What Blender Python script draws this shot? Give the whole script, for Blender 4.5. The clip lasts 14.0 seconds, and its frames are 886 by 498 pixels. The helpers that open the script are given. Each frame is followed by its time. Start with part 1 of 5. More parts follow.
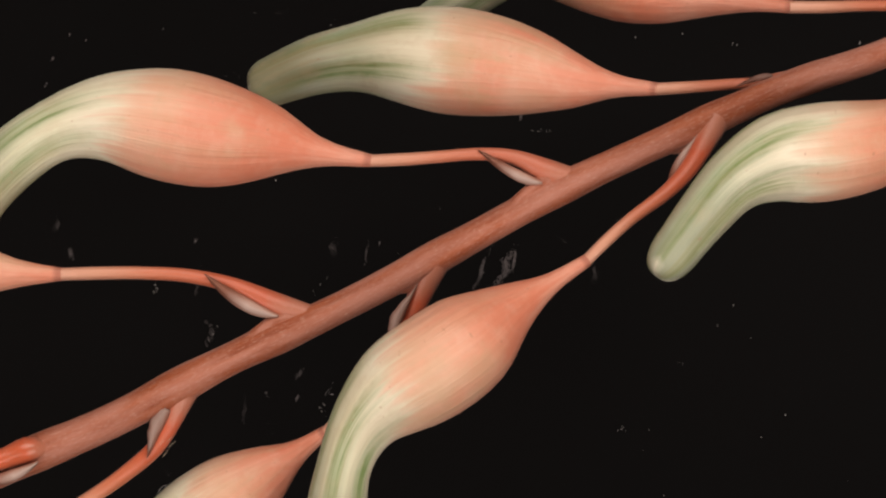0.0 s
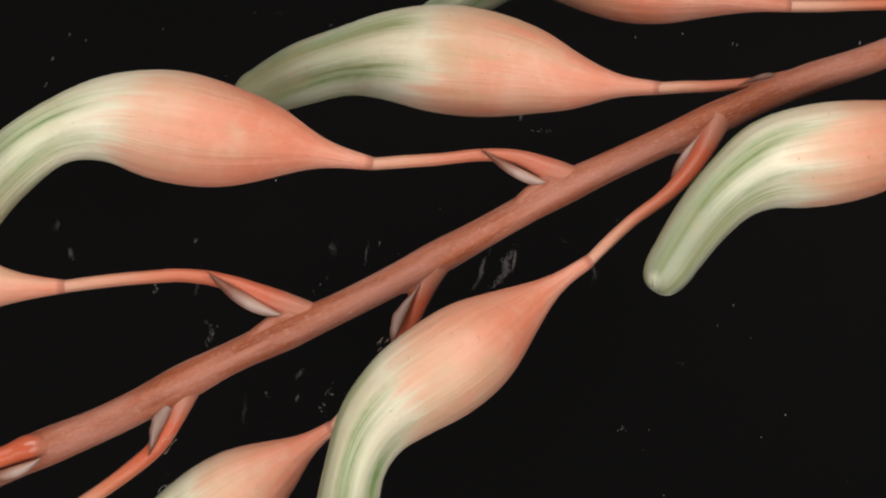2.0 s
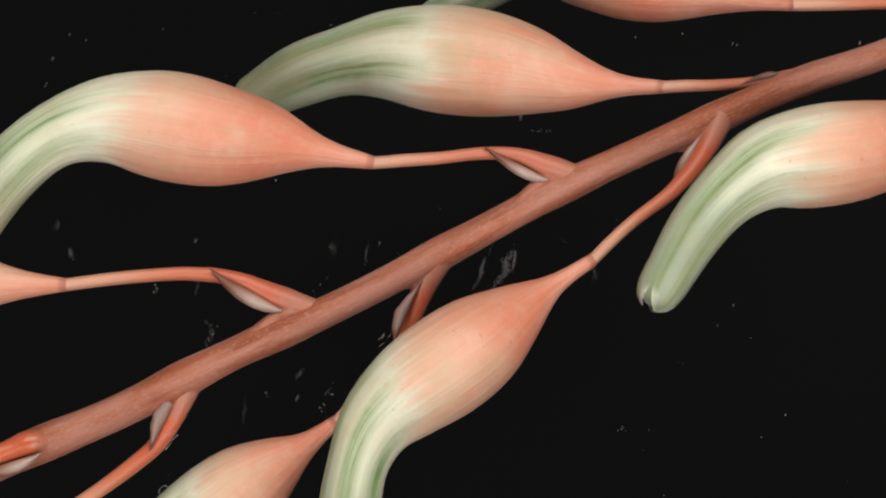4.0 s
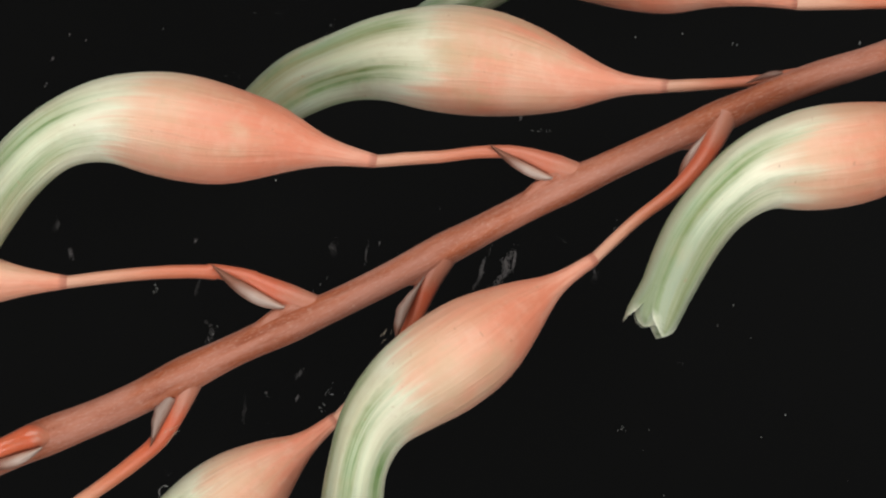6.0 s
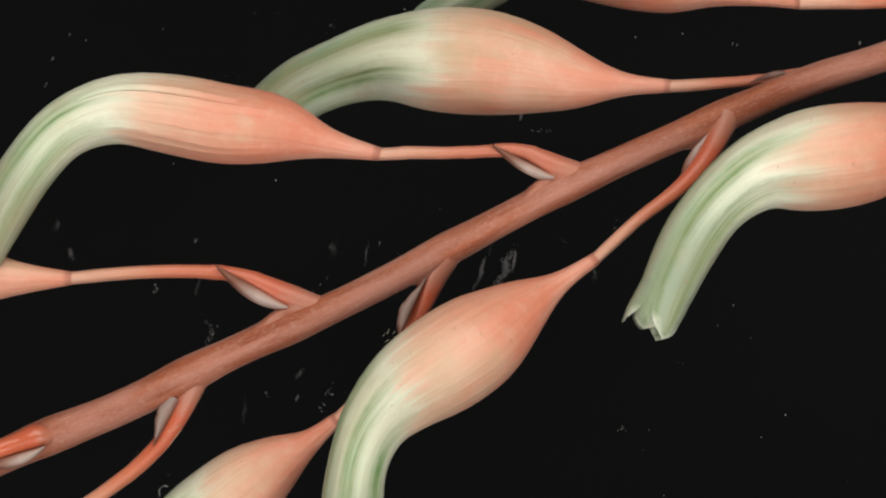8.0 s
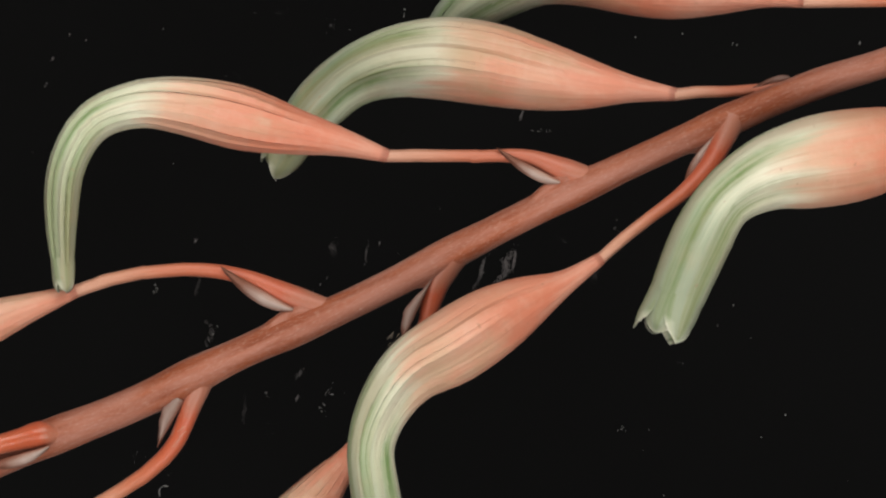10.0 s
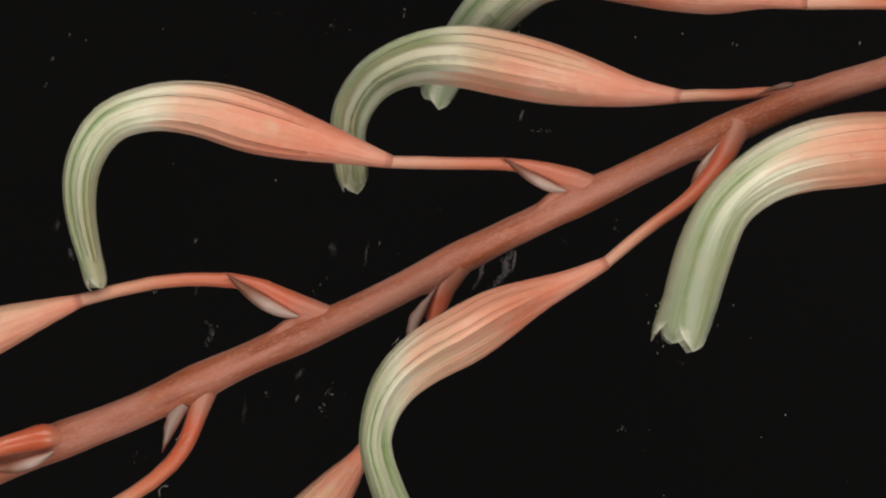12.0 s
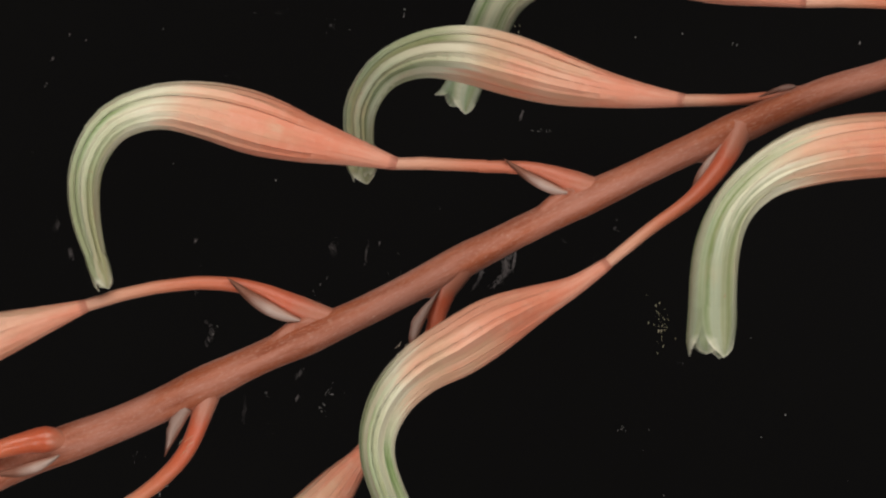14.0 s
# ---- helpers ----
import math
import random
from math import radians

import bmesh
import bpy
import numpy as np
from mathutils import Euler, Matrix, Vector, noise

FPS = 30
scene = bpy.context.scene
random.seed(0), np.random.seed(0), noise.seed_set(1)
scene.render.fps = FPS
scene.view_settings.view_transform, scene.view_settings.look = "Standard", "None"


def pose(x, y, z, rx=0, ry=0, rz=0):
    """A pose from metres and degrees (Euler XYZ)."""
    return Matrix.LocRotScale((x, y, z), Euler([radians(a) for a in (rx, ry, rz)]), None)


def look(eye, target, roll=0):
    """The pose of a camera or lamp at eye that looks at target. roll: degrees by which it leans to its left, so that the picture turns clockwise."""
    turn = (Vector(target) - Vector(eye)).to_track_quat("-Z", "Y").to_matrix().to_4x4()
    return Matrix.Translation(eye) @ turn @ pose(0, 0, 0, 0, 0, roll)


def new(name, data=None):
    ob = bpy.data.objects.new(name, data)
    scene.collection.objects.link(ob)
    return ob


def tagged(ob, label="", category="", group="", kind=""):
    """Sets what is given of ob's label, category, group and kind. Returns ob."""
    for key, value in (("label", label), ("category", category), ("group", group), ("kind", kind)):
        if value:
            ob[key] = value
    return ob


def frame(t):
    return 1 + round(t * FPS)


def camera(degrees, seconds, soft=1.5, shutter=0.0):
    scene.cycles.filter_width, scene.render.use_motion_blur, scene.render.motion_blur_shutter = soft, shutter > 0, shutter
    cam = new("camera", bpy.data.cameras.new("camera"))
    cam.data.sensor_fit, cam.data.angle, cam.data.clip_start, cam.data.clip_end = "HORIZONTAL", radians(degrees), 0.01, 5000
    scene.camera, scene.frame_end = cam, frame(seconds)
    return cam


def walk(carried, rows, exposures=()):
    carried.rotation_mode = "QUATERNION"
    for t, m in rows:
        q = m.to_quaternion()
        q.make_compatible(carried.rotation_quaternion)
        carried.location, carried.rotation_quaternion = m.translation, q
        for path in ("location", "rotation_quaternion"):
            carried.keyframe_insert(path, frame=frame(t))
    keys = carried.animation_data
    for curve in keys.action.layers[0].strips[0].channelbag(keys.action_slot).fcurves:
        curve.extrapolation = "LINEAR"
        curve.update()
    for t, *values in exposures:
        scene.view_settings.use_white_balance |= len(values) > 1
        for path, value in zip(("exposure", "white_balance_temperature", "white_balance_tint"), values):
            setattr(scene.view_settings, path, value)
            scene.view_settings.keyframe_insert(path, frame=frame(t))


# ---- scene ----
# A macro time-lapse of a flowering stalk before a black panel; lengths of the plant are in millimetres, MM turns them into metres.
import functools

MM = 0.001
EYE, AIM = (0, -0.1778, 0.25), (0, 0, 0.25)
cam = camera(20.0, 14.0, soft=2.2)
walk(cam, [(0.0, look(EYE, AIM)), (14.0, look(EYE, AIM))],
     exposures=[(0.0, -0.12, 7500, 22), (0.8, -0.08, 7200, 19), (1.5, -0.05, 6950, 15), (3.0, 0.0, 6650, 11), (6.0, 0.04, 6400, 5), (8.2, 0.0, 6400, 5), (10.3, -0.16, 6650, 9), (14.0, -0.29, 6900, 13)])

# ---- light: one soft panel above the lens, two weaker fills added low beside it, a dim studio ----
world = bpy.data.worlds.new("studio")
scene.world = world
world.use_nodes = True
world.node_tree.nodes["Background"].inputs[0].default_value = (1.0, 0.97, 0.95, 1)
world.node_tree.nodes["Background"].inputs[1].default_value = 0.02


def soft_light(name, eye, target, width, height, watts, colour):
    data = bpy.data.lights.new(name, "AREA")
    data.shape, data.size, data.size_y, data.energy, data.color = "RECTANGLE", width, height, watts, colour
    ob = new(name, data)
    ob.matrix_world = look(eye, target)
    return tagged(ob, "soft white studio light panel on the ceiling rail", "lamp")


soft_light("light_panel", (0.02, -0.19, 0.42), (0, 0, 0.25), 0.24, 0.15, 0.56, (1.0, 0.96, 0.92))
# two free-standing fills, added out of view to brighten the undersides
soft_light("light_panel", (0.10, -0.22, 0.155), (0, 0, 0.25), 0.17, 0.13, 0.31, (1.0, 0.97, 0.95))
soft_light("light_panel", (-0.12, -0.22, 0.15), (0, 0, 0.25), 0.17, 0.13, 0.28, (1.0, 0.97, 0.95))


# ---- materials ----
class Paint:
    """A small helper to write node materials in few lines."""

    def __init__(self, name, rough=0.5, spec=0.4):
        self.mat = bpy.data.materials.new(name)
        self.mat.use_nodes = True
        self.nodes, self.links = self.mat.node_tree.nodes, self.mat.node_tree.links
        self.out = self.nodes["Principled BSDF"]
        self.out.inputs["Roughness"].default_value = rough
        self.out.inputs["Specular IOR Level"].default_value = spec

    def add(self, kind, inputs=(), **props):
        n = self.nodes.new(kind)
        for k, v in props.items():
            setattr(n, k, v)
        for k, v in dict(inputs).items():
            self.put(v, n.inputs[k])
        return n

    def put(self, v, socket):
        if isinstance(v, bpy.types.NodeSocket):
            self.links.new(v, socket)
        else:
            socket.default_value = v

    def ramp(self, fac, stops):
        n = self.add("ShaderNodeValToRGB", {0: fac})
        e = n.color_ramp.elements
        while len(e) < len(stops):
            e.new(1.0)
        for i, (p, c) in enumerate(stops):
            e[i].position = p
            e[i].color = (*c, 1) if len(c) == 3 else c
        return n.outputs[0]

    def mix(self, fac, a, b, how="MIX"):
        n = self.add("ShaderNodeMix", data_type="RGBA", blend_type=how)
        self.put(fac, n.inputs[0])
        for v, s in ((a, 6), (b, 7)):
            self.put((*v, 1) if isinstance(v, tuple) and len(v) == 3 else v, n.inputs[s])
        return n.outputs[2]

    def sums(self, how, a, b=0.0, c=0.0):
        n = self.add("ShaderNodeMath", operation=how)
        for i, v in enumerate((a, b, c)):
            self.put(v, n.inputs[i])
        return n.outputs[0]

    def noise(self, vec, scale, detail=3.0, rough=0.55):
        return self.add("ShaderNodeTexNoise", {"Vector": vec, "Scale": scale, "Detail": detail, "Roughness": rough}).outputs["Fac"]

    def stretch(self, vec, x, y, z):
        n = self.add("ShaderNodeMapping", {"Vector": vec})
        n.inputs["Scale"].default_value = (x, y, z)
        return n.outputs[0]

    def bump(self, height, strength, distance):
        n = self.add("ShaderNodeBump", {"Height": height, "Strength": strength, "Distance": distance})
        self.links.new(n.outputs[0], self.out.inputs["Normal"])

    def colour(self, v):
        self.put((*v, 1) if isinstance(v, tuple) else v, self.out.inputs["Base Color"])
        return self.mat


SALMON, PEACH, CREAM, PALE_GREEN, GREY_GREEN = (0.75, 0.240, 0.142), (0.80, 0.475, 0.325), (0.83, 0.80, 0.62), (0.66, 0.72, 0.51), (0.43, 0.52, 0.37)
LEAF_GREEN, DEEP_SALMON = (0.145, 0.26, 0.075), (0.62, 0.16, 0.085)


def petal_paint(name, shift, seed, turned, green_tube, pale, cream_side, tip, dry):
    """Salmon belly running into cream and a green-striped tube; the map's x runs along the flower and y round it."""
    p = Paint(name, 0.40, 0.40)
    uv = p.add("ShaderNodeMapping", {"Vector": p.add("ShaderNodeUVMap", uv_map="UVMap").outputs[0]})
    uv.inputs["Location"].default_value = (0.0, 0.0, 3.7 * seed)
    uv = uv.outputs[0]
    at = p.add("ShaderNodeSeparateXYZ", {0: uv})
    u, round_it = at.outputs[0], at.outputs[1]
    streak = p.noise(p.stretch(uv, 1.8, 26, 1), 1.0, 4.0, 0.6)
    broad = p.noise(p.stretch(uv, 4.0, 3.0, 1), 1.0, 2.0)
    fine = p.noise(p.stretch(uv, 9, 150, 1), 1.0, 3.0, 0.6)
    edge = p.sums("ADD", p.sums("MULTIPLY_ADD", p.sums("SUBTRACT", streak, 0.5), 0.20, u), p.sums("MULTIPLY", p.sums("SUBTRACT", broad, 0.5), 0.22))
    jag = p.noise(p.stretch(uv, 3.0, 60, 1), 1.0, 2.0)
    edge = p.sums("MULTIPLY_ADD", p.sums("SUBTRACT", jag, 0.5), 0.07, p.sums("SUBTRACT", edge, shift))
    # on one side of the flower the cream begins nearer the base
    edge = p.sums("MULTIPLY_ADD", p.sums("COSINE", p.sums("MULTIPLY_ADD", round_it, math.tau, -cream_side)), 0.055, edge)
    base = p.ramp(edge, [(0.0, (0.70, 0.26, 0.17)), (0.11, (0.77, 0.335, 0.23)), (0.20, (0.76, 0.25, 0.15)), (0.30, SALMON), (0.43, (0.77, 0.315, 0.20)), (0.52, PEACH), (0.60, CREAM),
                         (0.70, (0.76, 0.775, 0.57)), (0.80, PALE_GREEN), (0.90, (0.54, 0.60, 0.455)), (0.98, GREY_GREEN)])
    # the belly bleaches unevenly on its upper face
    tube_edge = p.sums("ADD", edge, 0.35 * shift)
    bleach = p.ramp(p.noise(p.stretch(uv, 2.6, 2.2, 1), 1.0, 2.0), [(0.42, (0, 0, 0)), (0.62, (1, 1, 1))])
    base = p.mix(p.sums("MULTIPLY", p.sums("MULTIPLY", bleach, 0.24 + 0.5 * max(pale, -0.48)), p.ramp(edge, [(0.14, (0, 0, 0)), (0.32, (1, 1, 1)), (0.55, (1, 1, 1)), (0.62, (0, 0, 0))])), base, (0.81, 0.55, 0.40))
    base = p.mix(p.sums("MULTIPLY", p.ramp(tube_edge, [(0.64, (0, 0, 0)), (0.82, (1, 1, 1))]), green_tube), base, (0.30, 0.375, 0.265))
    # green bands along the middle of each petal, split into soft veins with ragged edges
    ragged = p.noise(p.stretch(uv, 34, 30, 1), 1.0, 3.0, 0.6)
    turn = p.sums("SINE", p.sums("MULTIPLY_ADD", round_it, 3 * math.tau, math.pi / 2 + turned))
    band = p.ramp(p.sums("MULTIPLY_ADD", p.sums("SUBTRACT", ragged, 0.5), 0.30, p.sums("ABSOLUTE", turn)), [(0.50, (0, 0, 0)), (0.97, (1, 1, 1))])
    veins = p.ramp(p.noise(p.stretch(uv, 2.5, 46, 1), 1.0, 3.0), [(0.36, (0.36, 0.36, 0.36)), (0.62, (1, 1, 1))])
    onset = p.ramp(tube_edge, [(0.54, (0, 0, 0)), (0.70, (1, 1, 1)), (0.97, (0.88, 0.88, 0.88))])
    green = p.sums("MULTIPLY", p.sums("MULTIPLY", band, veins), onset)
    c = p.mix(green, base, LEAF_GREEN)
    # the tube's end has turned olive-grey and dry
    c = p.mix(p.sums("MULTIPLY", p.ramp(p.sums("MULTIPLY_ADD", p.sums("SUBTRACT", streak, 0.5), 0.35, u), [(tip[0], (0, 0, 0)), (tip[0] + 0.14, (1, 1, 1))]), tip[1]), c, (0.27, 0.275, 0.155))
    # faint red veins on the belly, brownish scuffs
    red = p.sums("MULTIPLY", p.ramp(streak, [(0.50, (0, 0, 0)), (0.70, (0.4, 0.4, 0.4))]), p.ramp(edge, [(0.34, (1, 1, 1)), (0.56, (0, 0, 0))]))
    c = p.mix(red, c, DEEP_SALMON)
    c = p.mix(p.sums("MULTIPLY", p.ramp(fine, [(0.45, (0, 0, 0)), (0.8, (1, 1, 1))]), 0.10), c, (0.48, 0.30, 0.19))
    tan = p.sums("MULTIPLY", p.ramp(p.noise(p.stretch(uv, 1.3, 9, 1), 1.0, 4.0, 0.6), [(0.45, (0, 0, 0)), (0.64, (0.68, 0.68, 0.68))]), p.ramp(edge, [(0.22, (0, 0, 0)), (0.38, (1, 1, 1)), (0.62, (0.6, 0.6, 0.6)), (0.9, (0.7, 0.7, 0.7))]))
    c = p.mix(p.sums("MULTIPLY", tan, dry), c, (0.52, 0.38, 0.22))
    blotch = p.noise(p.stretch(uv, 8, 6, 1), 1.0, 5.0, 0.62)
    c = p.mix(p.sums("MULTIPLY", p.ramp(blotch, [(0.50, (0, 0, 0)), (0.66, (1, 1, 1))]), p.ramp(edge, [(0.20, (0, 0, 0)), (0.40, (0.5 * dry, 0.5 * dry, 0.5 * dry))])), c, (0.52, 0.42, 0.25))
    mottle = p.noise(p.stretch(uv, 30, 13, 1), 1.0, 5.0, 0.65)
    c = p.mix(p.sums("MULTIPLY", p.ramp(mottle, [(0.45, (0, 0, 0)), (0.75, (1, 1, 1))]), p.ramp(edge, [(0.42, (0.20, 0.20, 0.20)), (0.58, (0.06, 0.06, 0.06))])), c, (0.82, 0.60, 0.47))
    speck = p.noise(p.stretch(uv, 75, 30, 1), 1.0, 2.0)
    c = p.mix(p.sums("MULTIPLY", p.ramp(speck, [(0.70, (0, 0, 0)), (0.75, (1, 1, 1))]), 0.4), c, (0.42, 0.20, 0.11))
    side = p.add("ShaderNodeSeparateXYZ", {0: p.add("ShaderNodeUVMap", uv_map="Rim").outputs[0]}).outputs[0]
    c = p.mix(p.ramp(p.sums("ABSOLUTE", side), [(0.45, (0, 0, 0)), (0.85, (0.5, 0.5, 0.5)), (1.0, (0.9, 0.9, 0.9))]), c, (0.78, 0.77, 0.62))
    ring = p.ramp(u, [(0.0, (1, 1, 1)), (0.010, (0.9, 0.9, 0.9)), (0.019, (0, 0, 0))])
    c = p.mix(p.sums("MULTIPLY", ring, 0.8), c, (0.42, 0.14, 0.09))
    p.bump(p.sums("ADD", p.sums("ADD", p.sums("MULTIPLY", fine, 0.5), p.sums("MULTIPLY", mottle, 0.7)), p.sums("MULTIPLY", streak, 1.3)), 0.45, 0.00018)
    p.out.inputs["Sheen Weight"].default_value = 0.06
    return p.colour(c)


def stalk_paint(name, main, pale, dark):
    """Rind of the stalk: brown with a dusty pink bloom in broad patches, short pale flecks along it, red-brown streaks and grains."""
    p = Paint(name, 0.5, 0.3)
    uv = p.add("ShaderNodeUVMap", uv_map="UVMap").outputs[0]
    flecks = p.noise(p.stretch(uv, 30, 22, 1), 1.0, 4.0, 0.65)
    streak = p.noise(p.stretch(uv, 6, 11, 1), 1.0, 5.0, 0.65)
    patches = p.noise(p.stretch(uv, 3.2, 3.4, 1), 1.0, 5.0, 0.6)
    grain = p.noise(p.stretch(uv, 90, 52, 1), 1.0, 3.0, 0.6)
    scar = p.noise(p.stretch(uv, 40, 9, 1), 1.0, 2.0, 0.5)
    c = p.mix(p.ramp(streak, [(0.35, (0, 0, 0)), (0.65, (1, 1, 1))]), main, dark)
    c = p.mix(p.sums("MULTIPLY", p.ramp(patches, [(0.43, (0, 0, 0)), (0.60, (1, 1, 1))]), 0.8), c, pale)
    c = p.mix(p.sums("MULTIPLY", p.ramp(flecks, [(0.50, (0, 0, 0)), (0.70, (1, 1, 1))]), 0.18), c, pale)
    c = p.mix(p.sums("MULTIPLY", p.ramp(grain, [(0.52, (0, 0, 0)), (0.68, (1, 1, 1))]), 0.38), c, (0.54, 0.32, 0.25))
    c = p.mix(p.sums("MULTIPLY", p.ramp(scar, [(0.72, (0, 0, 0)), (0.76, (1, 1, 1))]), 0.48), c, (0.62, 0.42, 0.33))
    p.bump(p.sums("ADD", p.sums("ADD", flecks, grain), p.sums("MULTIPLY", streak, 0.8)), 0.45, 0.00016)
    p.out.inputs["Sheen Weight"].default_value = 0.12
    p.out.inputs["Sheen Roughness"].default_value = 0.45
    return p.colour(c)


@functools.lru_cache(None)
def stalklet_paint(pink, rough):
    """Rind-coloured where it leaves the stalk, orange further out, pale pink-beige towards the flower; pink: how far it is paler all along."""
    p = Paint("stalklet_rind", rough, 0.45)
    uv = p.add("ShaderNodeUVMap", uv_map="UVMap").outputs[0]
    u = p.add("ShaderNodeSeparateXYZ", {0: uv}).outputs[0]
    streak = p.noise(p.stretch(uv, 7, 6, 1), 1.0, 4.0, 0.6)
    fine = p.noise(p.stretch(uv, 60, 30, 1), 1.0, 3.0, 0.6)
    c = p.ramp(p.sums("MULTIPLY_ADD", p.sums("SUBTRACT", streak, 0.5), 0.2, u), [(0.0, (0.43, 0.17, 0.11)), (0.10, (0.44, 0.155, 0.095)), (0.20, (0.52, 0.100, 0.042)), (0.40, (0.55, 0.115, 0.050)), (0.62, (0.58, 0.175, 0.090)), (0.8, (0.62, 0.28, 0.175)), (1.0, (0.64, 0.345, 0.24))])
    c = p.mix(p.sums("MULTIPLY", p.ramp(u, [(0.3, (1, 1, 1)), (0.85, (0.15, 0.15, 0.15))]), pink), c, (0.49, 0.185, 0.115))
    c = p.mix(p.sums("MULTIPLY", p.ramp(streak, [(0.5, (0, 0, 0)), (0.7, (1, 1, 1))]), 0.35), c, (0.47, 0.135, 0.075))
    c = p.mix(p.sums("MULTIPLY", p.ramp(fine, [(0.5, (0, 0, 0)), (0.72, (1, 1, 1))]), 0.12), c, (0.66, 0.36, 0.25))
    p.bump(p.sums("ADD", streak, p.sums("MULTIPLY", fine, 0.5)), 0.3, 0.0001)
    p.out.inputs["Sheen Weight"].default_value = 0.1
    return p.colour(c)


def bract_paint(name, dim, brown):
    """Papery bract: reddish rib, whitish translucent margin, brown tip."""
    p = Paint(name, 0.55, 0.3)
    uv = p.add("ShaderNodeUVMap", uv_map="UVMap").outputs[0]
    at = p.add("ShaderNodeSeparateXYZ", {0: uv})
    wave = p.noise(p.stretch(uv, 5, 18, 1), 1.0, 4.0, 0.65)
    s = p.sums("MULTIPLY_ADD", p.sums("SUBTRACT", wave, 0.5), 0.75, at.outputs[1])
    c = p.ramp(s, [(0.03, (0.45, 0.20, 0.14)), (0.18, (0.54, 0.34, 0.27)), (0.45, (0.62, 0.49, 0.43)), (0.82, (0.56, 0.42, 0.36)), (1.0, (0.42, 0.23, 0.18))])
    c = p.mix(p.ramp(p.sums("MULTIPLY_ADD", wave, 0.25, at.outputs[0]), [(brown, (0, 0, 0)), (brown + 0.3, (1, 1, 1))]), c, (0.27, 0.11, 0.07))
    # dim: how far the whole bract is darkened
    c = p.mix(dim, c, (0.12, 0.05, 0.035))
    p.bump(wave, 0.4, 0.0001)
    return p.colour(c)


def plain_paint(name, base, rough, spec, scale, amount):
    p = Paint(name, rough, spec)
    where = p.add("ShaderNodeTexCoord").outputs["Object"]
    n = p.noise(where, scale, 5.0, 0.6)
    p.bump(n, 0.2, 0.0002)
    return p.colour(p.mix(p.sums("MULTIPLY", n, amount), base, tuple(min(1, 2.2 * v + 0.002) for v in base)))


BRACT = bract_paint("bract_paper", 0.30, 0.5)
# bract paper with the shade under the stalk mixed into its colour
SHADED_BRACT = bract_paint("bract_shaded", 0.60, 0.9)
DRY_BRACT = bract_paint("dry_bract", 0.85, 0.5)
RIND = stalk_paint("stalk_rind", (0.40, 0.108, 0.045), (0.47, 0.205, 0.148), (0.26, 0.062, 0.024))
BLACK = plain_paint("black_panel", (0.0045, 0.0045, 0.0046), 0.7, 0.02, 90, 0.12)
DARK = plain_paint("dark_studio", (0.03, 0.03, 0.03), 0.8, 0.2, 12, 0.3)
DUST = plain_paint("dust", (0.36, 0.35, 0.34), 0.8, 0.2, 900, 0.6)
SCRATCH = plain_paint("dried_smear", (0.10, 0.09, 0.09), 0.7, 0.3, 700, 0.6)
THREAD = plain_paint("dry_thread", (0.42, 0.36, 0.28), 0.7, 0.2, 900, 0.4)
POLLEN = plain_paint("pollen", (0.60, 0.54, 0.34), 0.8, 0.2, 900, 0.4)


# ---- shared mesh code ----
def part(name, verts, faces, material, parent=None, label="", uvs=None, normals=None, smooth=True, rim=None):
    """One mesh object, under a thing or a part; uvs and normals go vertex by vertex."""
    me = bpy.data.meshes.new(name)
    me.from_pydata([tuple(v) for v in verts], [], [tuple(f) for f in faces])
    for map_name, values in (("UVMap", uvs), ("Rim", rim)):
        if values is not None:
            layer = me.uv_layers.new(name=map_name)
            loops = np.empty(len(me.loops), dtype=np.int32)
            me.loops.foreach_get("vertex_index", loops)
            layer.data.foreach_set("uv", np.asarray(values, dtype=np.float32)[loops].ravel())
    me.polygons.foreach_set("use_smooth", [smooth] * len(me.polygons))
    if normals is not None:
        me.normals_split_custom_set_from_vertices([tuple(n) for n in normals])
    me.materials.append(material)
    ob = new(name, me)
    ob.parent = parent
    return tagged(ob, label)


def box(name, x0, x1, y0, y1, z0, z1, material):
    v = [(x, y, z) for x in (x0, x1) for y in (y0, y1) for z in (z0, z1)]
    f = [(0, 1, 3, 2), (4, 6, 7, 5), (0, 4, 5, 1), (2, 3, 7, 6), (0, 2, 6, 4), (1, 5, 7, 3)]
    return part(name, v, f, material, smooth=False)


def glide(keys, t):
    """The knots at the time t, eased from key to key with no overshoot."""
    ts = sorted(keys)
    if t <= ts[0] or len(ts) == 1:
        return np.array(keys[ts[0]])
    if t >= ts[-1]:
        return np.array(keys[ts[-1]])
    a = [np.array(keys[k]) for k in ts]
    i = max(k for k in range(len(ts) - 1) if ts[k] <= t)
    step = [(a[k + 1] - a[k]) / (ts[k + 1] - ts[k]) for k in range(len(ts) - 1)]

    def slope(k):
        if k == 0 or k == len(ts) - 1:
            return step[min(k, len(ts) - 2)]
        p, q = step[k - 1], step[k]
        return np.where(p * q > 0, 2 * p * q / np.where(p + q == 0, 1, p + q), 0)

    h = ts[i + 1] - ts[i]
    s = (t - ts[i]) / h
    return (2 * s**3 - 3 * s**2 + 1) * a[i] + (s**3 - 2 * s**2 + s) * h * slope(i) + (3 * s**2 - 2 * s**3) * a[i + 1] + (s**3 - s**2) * h * slope(i + 1)


